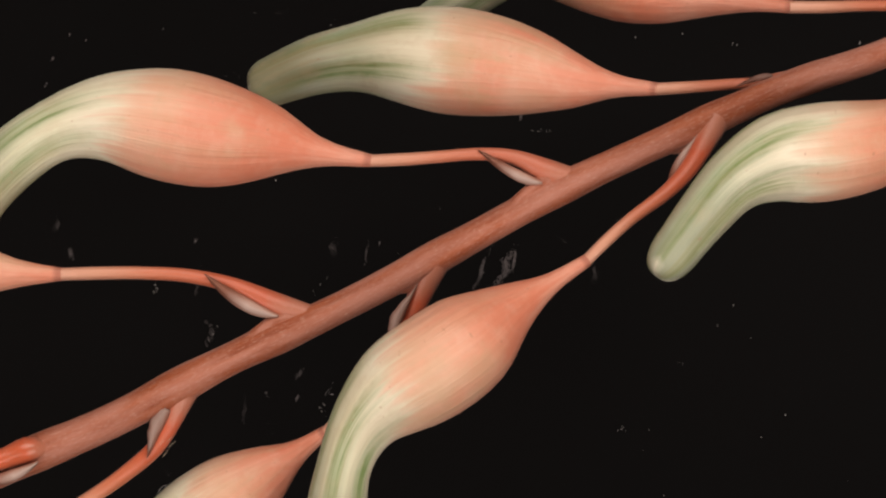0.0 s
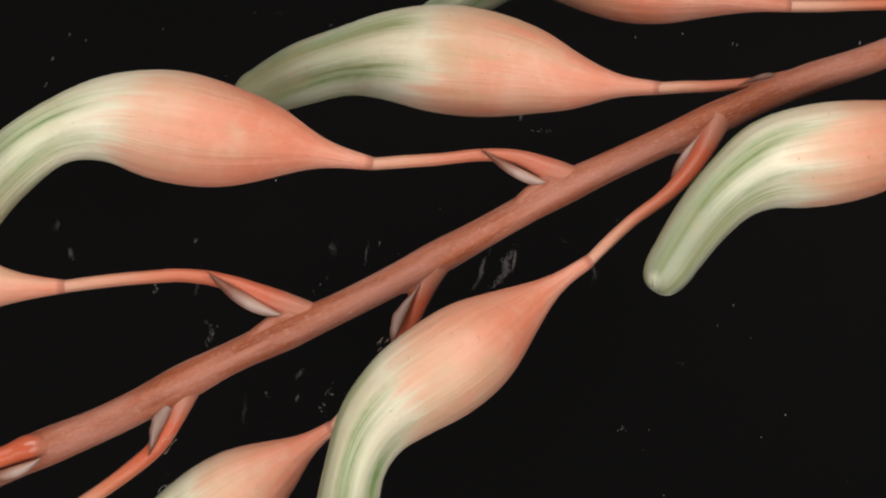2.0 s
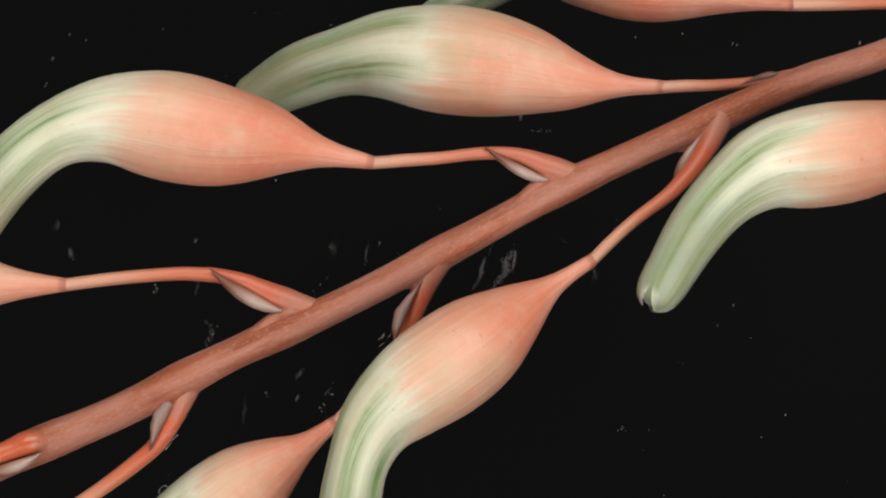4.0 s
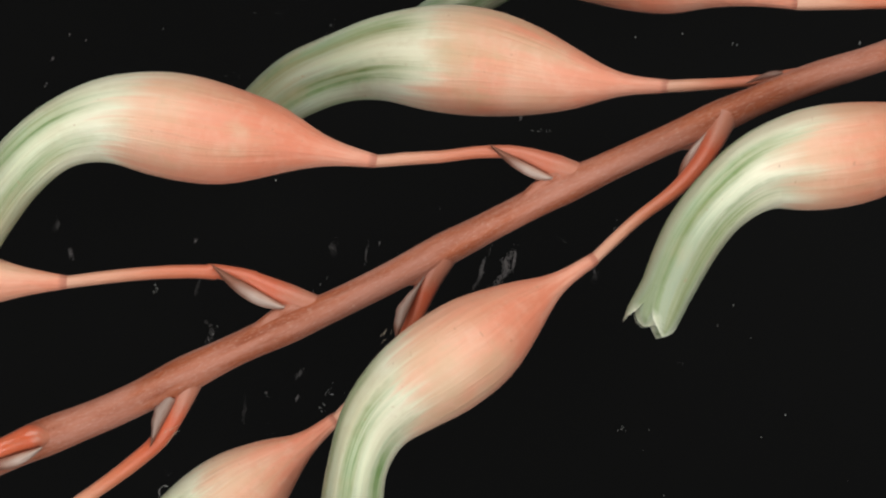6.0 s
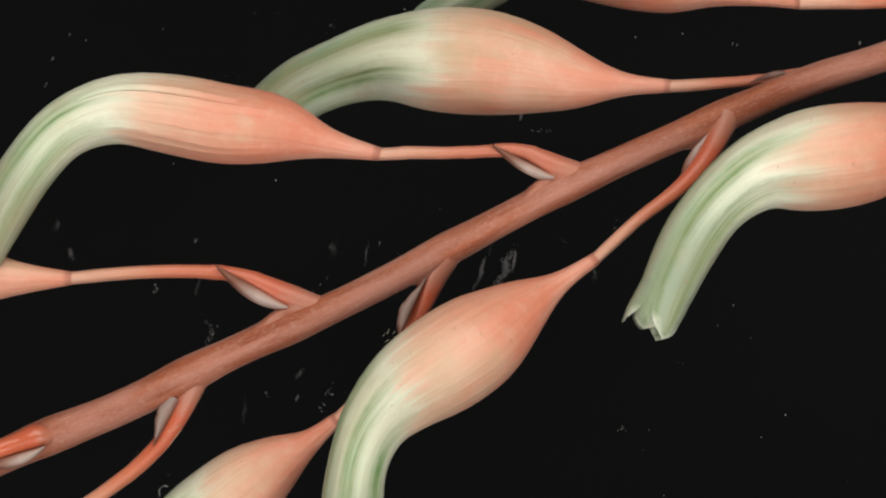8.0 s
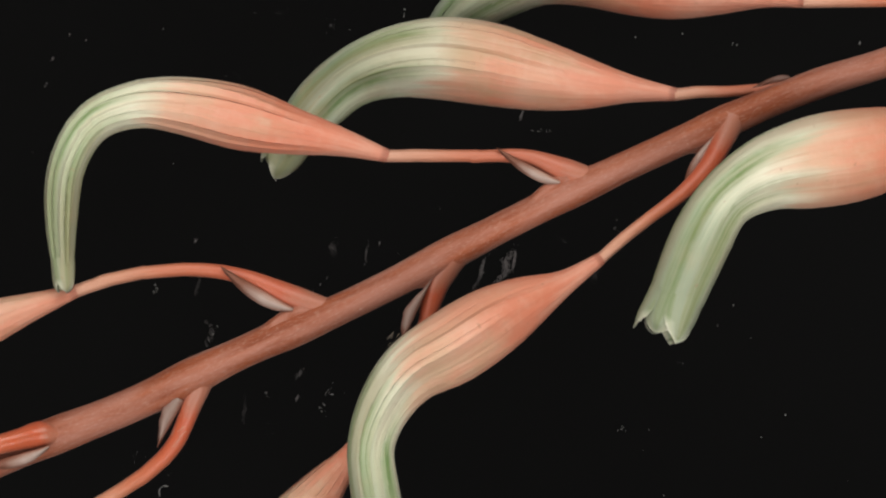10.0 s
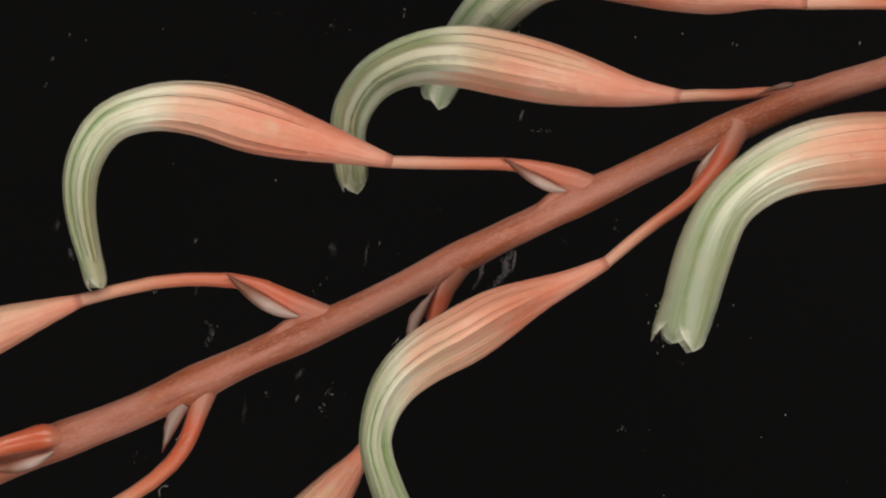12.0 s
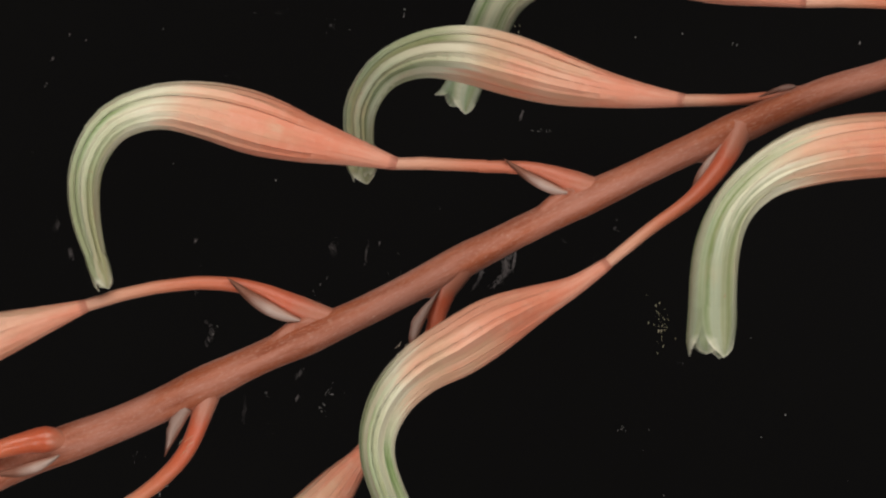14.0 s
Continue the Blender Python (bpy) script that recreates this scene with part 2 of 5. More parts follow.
def spine(knots, n=160, reach=None):
    """Knots (x, y, z, girth) in mm, smoothed into n even steps along the way, in metres about the plant's middle."""
    c = np.asarray(knots, dtype=float)
    m = len(c)
    s = np.linspace(0, m - 1, 6 * n)
    i = np.clip(np.floor(s).astype(int), 0, m - 2)
    f = (s - i)[:, None]
    p0, p1, p2, p3 = c[np.maximum(i - 1, 0)], c[i], c[i + 1], c[np.minimum(i + 2, m - 1)]
    q = 0.5 * (2 * p1 + (p2 - p0) * f + (2 * p0 - 5 * p1 + 4 * p2 - p3) * f**2 + (3 * p1 - p0 - 3 * p2 + p3) * f**3)
    pad = 52 * n // 160 if reach is None else reach
    soft = np.hanning(2 * pad + 3)[1:-1]
    wide = np.r_[2 * q[:1] - q[pad:0:-1], q, 2 * q[-1:] - q[-2:-pad - 2:-1]]
    q = np.stack([np.convolve(wide[:, k], soft / soft.sum(), "valid") for k in range(4)], 1)
    way = np.r_[0, np.cumsum(np.linalg.norm(np.diff(q[:, :3], axis=0), axis=1))]
    even = np.linspace(0, way[-1], n)
    return np.stack([np.interp(even, way, q[:, k]) for k in range(4)], 1) * MM + np.array([0, 0, AIM[2], 0])


def skin(sp, u, phi, drop=0.0, fold=None):
    """The point of the tube round a spine at the fraction u of its length and the angle phi; 90 degrees faces the lens. fold: a rule (u, phi) by which the girth swells or sinks."""
    n = len(sp)
    x = np.clip(np.asarray(u, dtype=float), 0, 1) * (n - 1)
    k = np.arange(n)
    c = np.stack([np.interp(x, k, sp[:, j]) for j in range(4)], -1)
    d = np.stack([np.interp(x, k, np.gradient(sp[:, j])) for j in range(3)], -1)
    d /= np.linalg.norm(d, axis=-1, keepdims=True)
    side = np.cross(d, np.array([0, -1.0, 0]))
    side /= np.linalg.norm(side, axis=-1, keepdims=True)
    front = np.cross(side, d)
    swell = 1.0 if fold is None else (1 + fold(np.asarray(u, dtype=float), phi))[..., None]
    r = c[..., 3:4] * swell - np.asarray(drop)[..., None]
    return c[..., :3] + r * (np.cos(phi)[..., None] * side + np.sin(phi)[..., None] * front)


def skin_frame(sp, u, phi, drop=0.0, fold=None):
    """Where the skin lies at (u, phi), and its axes there: along, round, out."""
    u, phi = np.asarray(u, dtype=float), np.asarray(phi, dtype=float)
    e = 0.006
    a, b = skin(sp, np.clip(u - e, 0, 1), phi, drop, fold), skin(sp, np.clip(u + e, 0, 1), phi, drop, fold)
    along = (b - a) / np.linalg.norm(b - a, axis=-1, keepdims=True)
    about = skin(sp, u, phi + 0.03, drop, fold) - skin(sp, u, phi - 0.03, drop, fold)
    about -= (about * along).sum(-1, keepdims=True) * along
    about /= np.linalg.norm(about, axis=-1, keepdims=True)
    out = np.cross(along, about)
    mid = np.stack([np.interp(np.clip(u, 0, 1) * (len(sp) - 1), np.arange(len(sp)), sp[:, j]) for j in range(3)], -1)
    p = skin(sp, u, phi, drop, fold)
    flip = np.sign(((p - mid) * out).sum(-1, keepdims=True))
    flip[flip == 0] = 1
    return p, along, about * flip, out * flip


def matrix_of(p, along, about, out):
    m = Matrix.Identity(4)
    for r in range(3):
        m[r] = (along[r], about[r], out[r], p[r])
    return m


TIMES = (0.0, 0.5, 1.0, 1.5, 2.2, 3.2, 4.2, 5.3, 6.0, 6.5, 7.4, 8.2, 8.9, 9.6, 10.3, 10.7, 11.0, 11.25, 11.5, 12.0, 12.5, 13.2, 14.0)
MOVES = []  # (part or thing, its poses at TIMES), keyed in motions()

# the stalk's own slow lean: at stations along x (mm), seconds: shift along x and z in mm
LEAN = {
    -28.0: {0.0: (0.00, 0.00), 1.0: (0.08, 0.12), 1.5: (0.20, 0.16), 2.0: (0.20, 0.24), 3.0: (0.20, 0.44), 5.5: (0.24, 0.84), 6.5: (0.44, 1.16), 8.0: (0.56, 1.08), 10.5: (0.92, 1.08), 11.0: (1.00, 0.96), 11.5: (1.12, 0.80), 12.5: (1.36, 0.72), 14.0: (1.60, 0.48)},
    -12.6: {0.0: (0.00, 0.00), 1.0: (0.04, 0.12), 1.5: (0.16, 0.12), 2.0: (0.16, 0.12), 3.0: (0.24, 0.28), 5.5: (0.40, 0.48), 6.5: (0.52, 0.72), 8.0: (0.72, 0.60), 10.5: (1.16, 0.40), 11.0: (1.20, 0.24), 11.5: (1.40, 0.00), 12.5: (1.52, -0.08), 14.0: (1.56, -0.32)},
    -0.8: {0.0: (0.00, 0.00), 1.0: (0.04, 0.00), 1.5: (0.12, 0.00), 2.0: (0.16, 0.00), 3.0: (0.28, 0.20), 5.5: (0.44, 0.44), 6.5: (0.60, 0.60), 8.0: (0.72, 0.56), 10.5: (1.16, 0.24), 11.0: (1.28, 0.08), 11.5: (1.40, -0.12), 12.5: (1.52, -0.12), 14.0: (1.60, -0.36)},
    8.3: {0.0: (0.00, 0.00), 1.0: (0.00, 0.04), 1.5: (0.16, 0.04), 2.0: (0.24, 0.04), 3.0: (0.28, 0.16), 5.5: (0.60, 0.24), 6.5: (0.84, 0.36), 8.0: (0.84, 0.36), 10.5: (1.40, -0.12), 11.0: (1.52, -0.32), 11.5: (1.60, -0.60), 12.5: (1.72, -0.60), 14.0: (1.80, -0.72)},
    18.9: {0.0: (0.00, 0.00), 1.0: (0.04, 0.00), 1.5: (0.16, 0.04), 2.0: (0.16, 0.04), 3.0: (0.24, 0.08), 5.5: (0.64, 0.24), 6.5: (0.80, 0.28), 8.0: (0.92, 0.28), 10.5: (1.32, -0.12), 11.0: (1.44, -0.28), 11.5: (1.56, -0.48), 12.5: (1.64, -0.48), 14.0: (1.72, -0.64)},
    28.6: {0.0: (0.00, 0.00), 1.0: (0.04, 0.00), 1.5: (0.12, 0.04), 2.0: (0.16, 0.04), 3.0: (0.24, 0.08), 5.5: (0.60, 0.12), 6.5: (0.80, 0.12), 8.0: (0.92, 0.12), 10.5: (1.28, -0.36), 11.0: (1.36, -0.60), 11.5: (1.48, -0.76), 12.5: (1.56, -0.80), 14.0: (1.60, -0.92)},
}
LEAN_X = sorted(LEAN)


@functools.lru_cache(None)
def lean(t):
    """The shifts of all stations at t, and of the parts beyond the picture; the foot on the table stays."""
    a = [glide(LEAN[x], t) for x in LEAN_X]
    xs = [-62.0] + LEAN_X + [60.0, 110.0, 140.0]
    a = [a[0] + (a[0] - a[1]) * 1.0] + a + [a[-1], a[-1] * 0.5, a[-1] * 0]
    return np.array(xs), np.array(a)


def shifted(knots, t):
    """Knots of the stalk, moved as they lean at t."""
    k = np.array(knots, dtype=float)
    xs, a = lean(t)
    k[:, 0], k[:, 2] = k[:, 0] + np.interp(knots[:, 0], xs, a[:, 0]), k[:, 2] + np.interp(knots[:, 0], xs, a[:, 1])
    return k


def sway(t, x):
    """The pose that carries what sits on the stalk at x (mm) at the start to its place at t."""
    xs, a = lean(t)
    d = [np.array([np.interp(x + e, xs, a[:, 0]), np.interp(x + e, xs, a[:, 1])]) for e in (-6, 0, 6)]
    turn = -math.degrees(math.atan2(d[2][1] - d[0][1], 12.0))
    mid = Matrix.Translation((x * MM, 0, AIM[2] + 0.45 * x * MM))
    return Matrix.Translation((d[1][0] * MM, 0, d[1][1] * MM)) @ mid @ pose(0, 0, 0, 0, turn, 0) @ mid.inverted()


# ---- the studio: black panel, table, walls ----
tagged(box("backdrop", -0.4, 0.4, 0.045, 0.051, 0.0, 0.6, BLACK), "upright black panel with dust and dried smears", "backdrop", kind="structure")
tagged(box("floor", -0.62, 0.62, -0.72, 0.22, -0.03, 0.0, DARK), "dark matt table top under the plant", "table top", kind="structure")
for nm, b in (("wall_west", (-0.65, -0.62, -0.72, 0.22, -0.03, 0.9)), ("wall_east", (0.62, 0.65, -0.72, 0.22, -0.03, 0.9)),
              ("wall_south", (-0.65, 0.65, -0.75, -0.72, -0.03, 0.9)), ("wall_north", (-0.65, 0.65, 0.22, 0.25, -0.03, 0.9)), ("ceiling", (-0.65, 0.65, -0.75, 0.25, 0.9, 0.93))):
    tagged(box(nm, *b, DARK), "dark matt studio wall", "ceiling" if nm == "ceiling" else "wall", kind="structure")


# ---- plant parts ----
def sleeve(name, sp, u0, u1, phi0, phi1, material, parent, steps=(4, 4), wall=0.05, lap=(0.45, 0.30), drop=0.09):
    """A piece of skin between two stations and two angles, with its own wall and a lip that slips under the next piece along and round."""
    ring = phi1 - phi0 > 6.2
    us = list(np.linspace(u0, u1, steps[0])) + [min(1.0, u1 + lap[0] * (u1 - u0))]
    ps = list(np.linspace(phi0, phi1, steps[1] + (1 if ring else 0)))
    spare = lap[1] * (phi1 - phi0)
    ps = ps[:-1] if ring else [phi0 - spare] + ps
    uu, pp = np.meshgrid(us, ps, indexing="ij")
    sink = np.zeros_like(uu)
    sink[-1, :] = drop * MM
    if not ring:
        sink[:, 0] = drop * MM
    centre = skin_frame(sp, np.array(0.5 * (u0 + u1)), np.array(0.5 * (phi0 + phi1)))
    if ring:
        at = np.interp(0.5 * (u0 + u1) * (len(sp) - 1), np.arange(len(sp)), np.arange(len(sp)))
        centre = (np.array([np.interp(at, np.arange(len(sp)), sp[:, j]) for j in range(3)]), *centre[1:])
    m = np.array(matrix_of(*centre))
    p, _, _, out = skin_frame(sp, uu, pp, sink)
    inner = p - out * np.minimum(wall * MM, 0.5 * np.interp(uu * (len(sp) - 1), np.arange(len(sp)), sp[:, 3]))[..., None]
    na, nb = uu.shape
    outer_pts = (p.reshape(-1, 3) - m[:3, 3]) @ m[:3, :3]
    inner_pts = (inner.reshape(-1, 3) - m[:3, 3]) @ m[:3, :3]
    nor = out.reshape(-1, 3) @ m[:3, :3]
    n = na * nb
    faces, wrap = [], (nb if ring else nb - 1)
    for i in range(na - 1):
        for j in range(wrap):
            k = (j + 1) % nb
            a, b, c, d = i * nb + j, (i + 1) * nb + j, (i + 1) * nb + k, i * nb + k
            faces += [(a, b, c, d), (n + d, n + c, n + b, n + a)]
    for i, flip in ((0, False), (na - 1, True)):
        for j in range(wrap):
            a, d = i * nb + j, i * nb + (j + 1) % nb
            faces.append((a, n + a, n + d, d) if flip else (a, d, n + d, n + a))
    if not ring:
        for j, flip in ((0, True), (nb - 1, False)):
            for i in range(na - 1):
                a, b = i * nb + j, (i + 1) * nb + j
                faces.append((a, n + a, n + b, b) if flip else (a, b, n + b, n + a))
    uv = np.stack([uu.ravel(), pp.ravel() / math.tau], 1)
    return part(name, np.r_[outer_pts, inner_pts], faces, material, parent, uvs=np.r_[uv, uv], normals=np.r_[nor, -nor])


def stalklet(thing, keys, material, count=7):
    """The short stalk of a flower, in sleeves that bend a little against each other."""
    rest = spine(keys(0.0))
    cuts = np.linspace(0, 1, count + 1)
    pieces = [sleeve("pedicel_segment", rest, cuts[i], cuts[i + 1], 0.0, math.tau, material, thing, (4, 14), 0.2, (0.25, 0), 0.03) for i in range(count)]
    mids = 0.5 * (cuts[1:] + cuts[:-1])
    rows = [[] for _ in pieces]
    for t in TIMES:
        sp = spine(keys(t))
        back = carried(thing, t).inverted()
        for i, u in enumerate(mids):
            p, a, b, o = skin_frame(sp, np.array(u), np.array(math.pi))
            k = u * (len(sp) - 1)
            c = np.array([np.interp(k, np.arange(len(sp)), sp[:, j]) for j in range(3)])
            rows[i].append(back @ matrix_of(c, a, b, o))
    MOVES.extend(zip(pieces, rows))


def girth_at(sp, u):
    return np.interp(np.clip(u, 0, 1) * (len(sp) - 1), np.arange(len(sp)), sp[:, 3])


def folds(full, sp, turned, seed):
    """The rule by which the girth varies round the flower: shallow furrows along the tube, and soft folds that deepen where the skin has shrunk."""
    k = np.linspace(0, 1, len(sp))
    shrunk = np.clip(1 - sp[:, 3] / full[:, 3], 0, 0.55)
    shrunk = np.convolve(np.r_[[shrunk[0]] * 12, shrunk, [shrunk[-1]] * 12], np.ones(25) / 25, "valid")

    def rule(u, phi):
        w = np.interp(u, k, shrunk) * np.clip((u - 0.06) / 0.18, 0, 1)
        tube = np.clip((u - 0.50) / 0.2, 0, 1) * (1 - 0.5 * np.clip((u - 0.9) / 0.1, 0, 1))
        soft = np.cos(3 * phi + seed) * 0.30 + np.cos(5 * phi + 2.1 * seed + 2.0 * u) * 0.24 + np.cos(8 * phi + 1.3 * seed - 3.0 * u) * 0.09
        return (w * soft - 0.042 * tube * np.cos(6 * phi + 2 * turned)) * np.sin(phi) ** 2
    return rule


def petal_piece(name, wet, dry, u0, u1, phi0, phi1, material, parent, lap=(0.4, 0.30), wall=0.05, drop=0.04, steps=(3, 4)):
    """A rigid scale of a petal, bowed halfway between its plump and its shrunken shape, with lips that slip under the next scale along and round."""
    mid = (0.5 * (u0 + u1), 0.5 * (phi0 + phi1))
    us = list(np.linspace(u0, u1, steps[0])) + [min(1.0, u1 + lap[0] * (u1 - u0))]
    ps = [phi0 - lap[1] * (phi1 - phi0)] + list(np.linspace(phi0, phi1, steps[1]))
    uu, pp = np.meshgrid(us, ps, indexing="ij")
    sink = np.zeros_like(uu)
    sink[-1, :] = drop * MM
    sink[:, 0] = drop * MM
    squeeze = np.clip(girth_at(wet[0], mid[0]) / girth_at(dry[0], mid[0]), 1.0, 1.7)
    pts, nors = [], []
    for (sp, fold), wider in ((wet, 1.0), (dry, squeeze)):
        m = np.array(matrix_of(*skin_frame(sp, np.array(mid[0]), np.array(mid[1]), 0.0, fold)))
        p, _, _, out = skin_frame(sp, uu, mid[1] + (pp - mid[1]) * wider, sink, fold)
        pts.append((p.reshape(-1, 3) - m[:3, 3]) @ m[:3, :3])
        nors.append(out.reshape(-1, 3) @ m[:3, :3])
    top = 0.5 * (pts[0] + pts[1])
    for j in (0, 1):
        top[:, j] = np.where(np.abs(pts[0][:, j]) > np.abs(pts[1][:, j]), pts[0][:, j], pts[1][:, j])
    nor = nors[0] + nors[1]
    nor /= np.linalg.norm(nor, axis=1, keepdims=True)
    low = top - nor * wall * MM
    na, nb = uu.shape
    n, faces = na * nb, []
    for i in range(na - 1):
        for j in range(nb - 1):
            a, b, c, d = i * nb + j, (i + 1) * nb + j, (i + 1) * nb + j + 1, i * nb + j + 1
            faces += [(a, b, c, d), (n + d, n + c, n + b, n + a)]
    rim = [j for j in range(nb)] + [i * nb + nb - 1 for i in range(1, na)] + [(na - 1) * nb + j for j in range(nb - 2, -1, -1)] + [i * nb for i in range(na - 2, 0, -1)]
    faces += [(x, z, n + z, n + x) for x, z in zip(rim, rim[1:] + rim[:1])]
    uv = np.stack([uu.ravel(), pp.ravel() / math.tau], 1)
    return part(name, np.r_[top, low], faces, material, parent, uvs=np.r_[uv, uv], normals=np.r_[nor, -nor])


def perianth(thing, keys, material, rest_time, turned, seed, gores, courses):
    """The swollen flower tube: six petals, each a base scale that carries rows of strips; as it wilts the strips slide over one another and fold."""
    full, dry = spine(keys(rest_time)), spine(keys(14.0))
    shapes = (full, folds(full, full, turned, seed)), (dry, folds(dry, dry, turned, seed))
    cuts, gaps = np.linspace(0, 1, courses + 1), np.linspace(0, math.tau, gores + 1)
    each = gores // 6
    pieces, mids, lead = [], [], []
    for k in range(6):
        petal = petal_piece("petal", *shapes, cuts[0], cuts[1], gaps[k * each], gaps[(k + 1) * each], material, thing, steps=(3, 3 * each))
        lead.append(len(pieces))
        pieces.append(petal)
        mids.append((0.5 * (cuts[0] + cuts[1]), 0.5 * (gaps[k * each] + gaps[(k + 1) * each])))
        for i in range(1, courses):
            for j in range(k * each, (k + 1) * each):
                pieces.append(petal_piece("petal_strip", *shapes, cuts[i], cuts[i + 1], gaps[j], gaps[j + 1], material, petal))
                mids.append((0.5 * (cuts[i] + cuts[i + 1]), 0.5 * (gaps[j] + gaps[j + 1])))
    mids = np.array(mids)
    girth0 = girth_at(full, mids[:, 0])
    rows = [[] for _ in pieces]
    petals = [[] for _ in range(6)]
    for t in TIMES:
        sp = spine(keys(t))
        p, a, b, o = skin_frame(sp, mids[:, 0], mids[:, 1], 0.0, folds(full, sp, turned, seed))
        shrunk = np.clip(1 - girth_at(sp, mids[:, 0]) / girth0, 0, 0.6)
        back = carried(thing, t).inverted()
        for i in range(len(pieces)):
            m = back @ matrix_of(p[i], a[i], b[i], o[i]) @ Matrix.Rotation(0.10 * shrunk[i], 4, "X") @ Matrix.Rotation(0.006 + 0.006 * shrunk[i], 4, "Y")
            if i in lead:
                home = m.inverted()
                rows[i].append(m)
                petals[lead.index(i)].append(home)
            else:
                rows[i].append(home @ m)
    MOVES.extend(zip(pieces, rows))
    return [pieces[i] for i in lead], petals


AJAR = ((-6.0, -9.0, -12.0, -15.0, -18.0, -20.0), (-3.0, -5.0, -7.0, -9.0, -10.0, -10.0))  # outward bends of a lobe's six lengths when open: outer, inner


def lobes(thing, petals, homes, keys, material, opening, length, rest_time, slim, seat0):
    """Six free petal tips at the mouth, three outer and three inner: gores of a blunt dome when shut, each in six lengths that bend outwards in a chain from the tube's rim."""
    rest = spine(keys(rest_time))
    r = slim * rest[-1, 3] / MM
    pieces, seats, hinges = [], [], []
    for k in range(6):
        outer = k % 2 == 0
        size = 1.0 if outer else 0.95
        seat = seat0 + radians(60 * k)
        way = np.linspace(0, 1, 25)
        ax = length * size * np.sin(way * math.pi / 2) ** 0.93
        rad = r * size * np.cos(way * math.pi / 2) ** 0.70
        cuts = (0, 4, 8, 12, 16, 20, 24)
        petal = petals[int(round((seat / math.tau * 6) - 0.5)) % 6]
        hinges.append([(ax[c], rad[c]) for c in cuts])
        for c in range(6):
            at = list(range(cuts[c], cuts[c + 1] + 1)) + ([cuts[c + 1] + 2] if c < 5 else [])
            ns = 15
            top, uvs, rims, ups = [], [], [], []
            for g, i in enumerate(([-1] if c == 0 else []) + at):
                x, q = (ax[i], rad[i]) if i >= 0 else (-0.12 * length, r * size)
                under = 0.07 if i < 0 or (c < 5 and i > cuts[c + 1]) else 0.0
                slope = math.atan2(rad[max(i, 1) - 1] - rad[min(24, max(i, 0) + 1)], ax[min(24, max(i, 0) + 1)] - ax[max(i, 1) - 1])
                for j in range(ns):
                    f = 2 * j / (ns - 1) - 1
                    ang = f * (radians(64.0) * (1 - 0.20 * (max(i, 0) / 24) ** 1.6) if outer else radians(66.0))
                    qq = max(0.03, q - under - (0.05 * max(0, f) if outer else 0.0))
                    top.append((x - ax[cuts[c]], qq * math.sin(ang), qq * math.cos(ang) - rad[cuts[c]]))
                    uvs.append((0.985 + 0.05 * max(i, 0) / 24, (seat + ang) / math.tau))
                    rims.append((abs(f) * min(1, max(0, (i - 5) / 8)) if i < 21 else max(abs(f), (i - 21) / 3), 0.0))
                    ups.append((math.sin(slope), math.cos(slope) * math.sin(ang), math.cos(slope) * math.cos(ang)))
            nv = len(top) // ns
            top, ups = np.array(top), np.array(ups)
            low = top - ups * 0.06
            faces, n = [], nv * ns
            for i in range(nv - 1):
                for q in range(ns - 1):
                    f = (i * ns + q, (i + 1) * ns + q, (i + 1) * ns + q + 1, i * ns + q + 1)
                    faces += [f, tuple(n + x for x in reversed(f))]
            rim = [q for q in range(ns)] + [i * ns + ns - 1 for i in range(1, nv)] + [(nv - 1) * ns + q for q in range(ns - 2, -1, -1)] + [i * ns for i in range(nv - 2, 0, -1)]
            faces += [(x, z, n + z, n + x) for x, z in zip(rim, rim[1:] + rim[:1])]
            ob = part("petal_lobe", np.r_[top, low] * MM, faces, material, petal, "pale green petal lobe with a whitish rim", uvs=np.r_[uvs, uvs], rim=np.r_[rims, rims], normals=np.r_[ups, -ups])
            pieces.append((ob, homes[petals.index(petal)]))
        seats.append(seat)
    rows = [[] for _ in pieces]
    for n, t in enumerate(TIMES):
        sp = spine(keys(t))
        p, a, b, o = skin_frame(sp, np.full(6, 0.994), np.array(seats))
        axis = sp[-1, :3] - sp[-3, :3]
        axis /= np.linalg.norm(axis)
        back = carried(thing, t).inverted()
        much = float(glide({k: (v,) for k, v in opening.items()}, t)[0])
        for i in range(6):
            out = o[i] - axis * float(o[i] @ axis)
            out /= np.linalg.norm(out)
            start = p[i] - out * (0.0 if i % 2 == 0 else 0.06 * MM)
            m = back @ matrix_of(start, axis, np.cross(out, axis), out)
            for c in range(6):
                deep = Matrix.Translation((0, 0, -0.3 * hinges[i][c][1] * MM))
                m = m @ deep @ Matrix.Rotation(radians(AJAR[i % 2][c] * much * (1 + 0.12 * math.sin(2.3 * i + c))), 4, "Y") @ deep.inverted()
                rows[6 * i + c].append(pieces[6 * i + c][1][n] @ m)
                (xa, ra), (xb, rb) = hinges[i][c], hinges[i][c + 1]
                m = m @ Matrix.Translation(((xb - xa) * MM, 0, (rb - ra) * MM))
    MOVES.extend((ob, r_) for (ob, _), r_ in zip(pieces, rows))


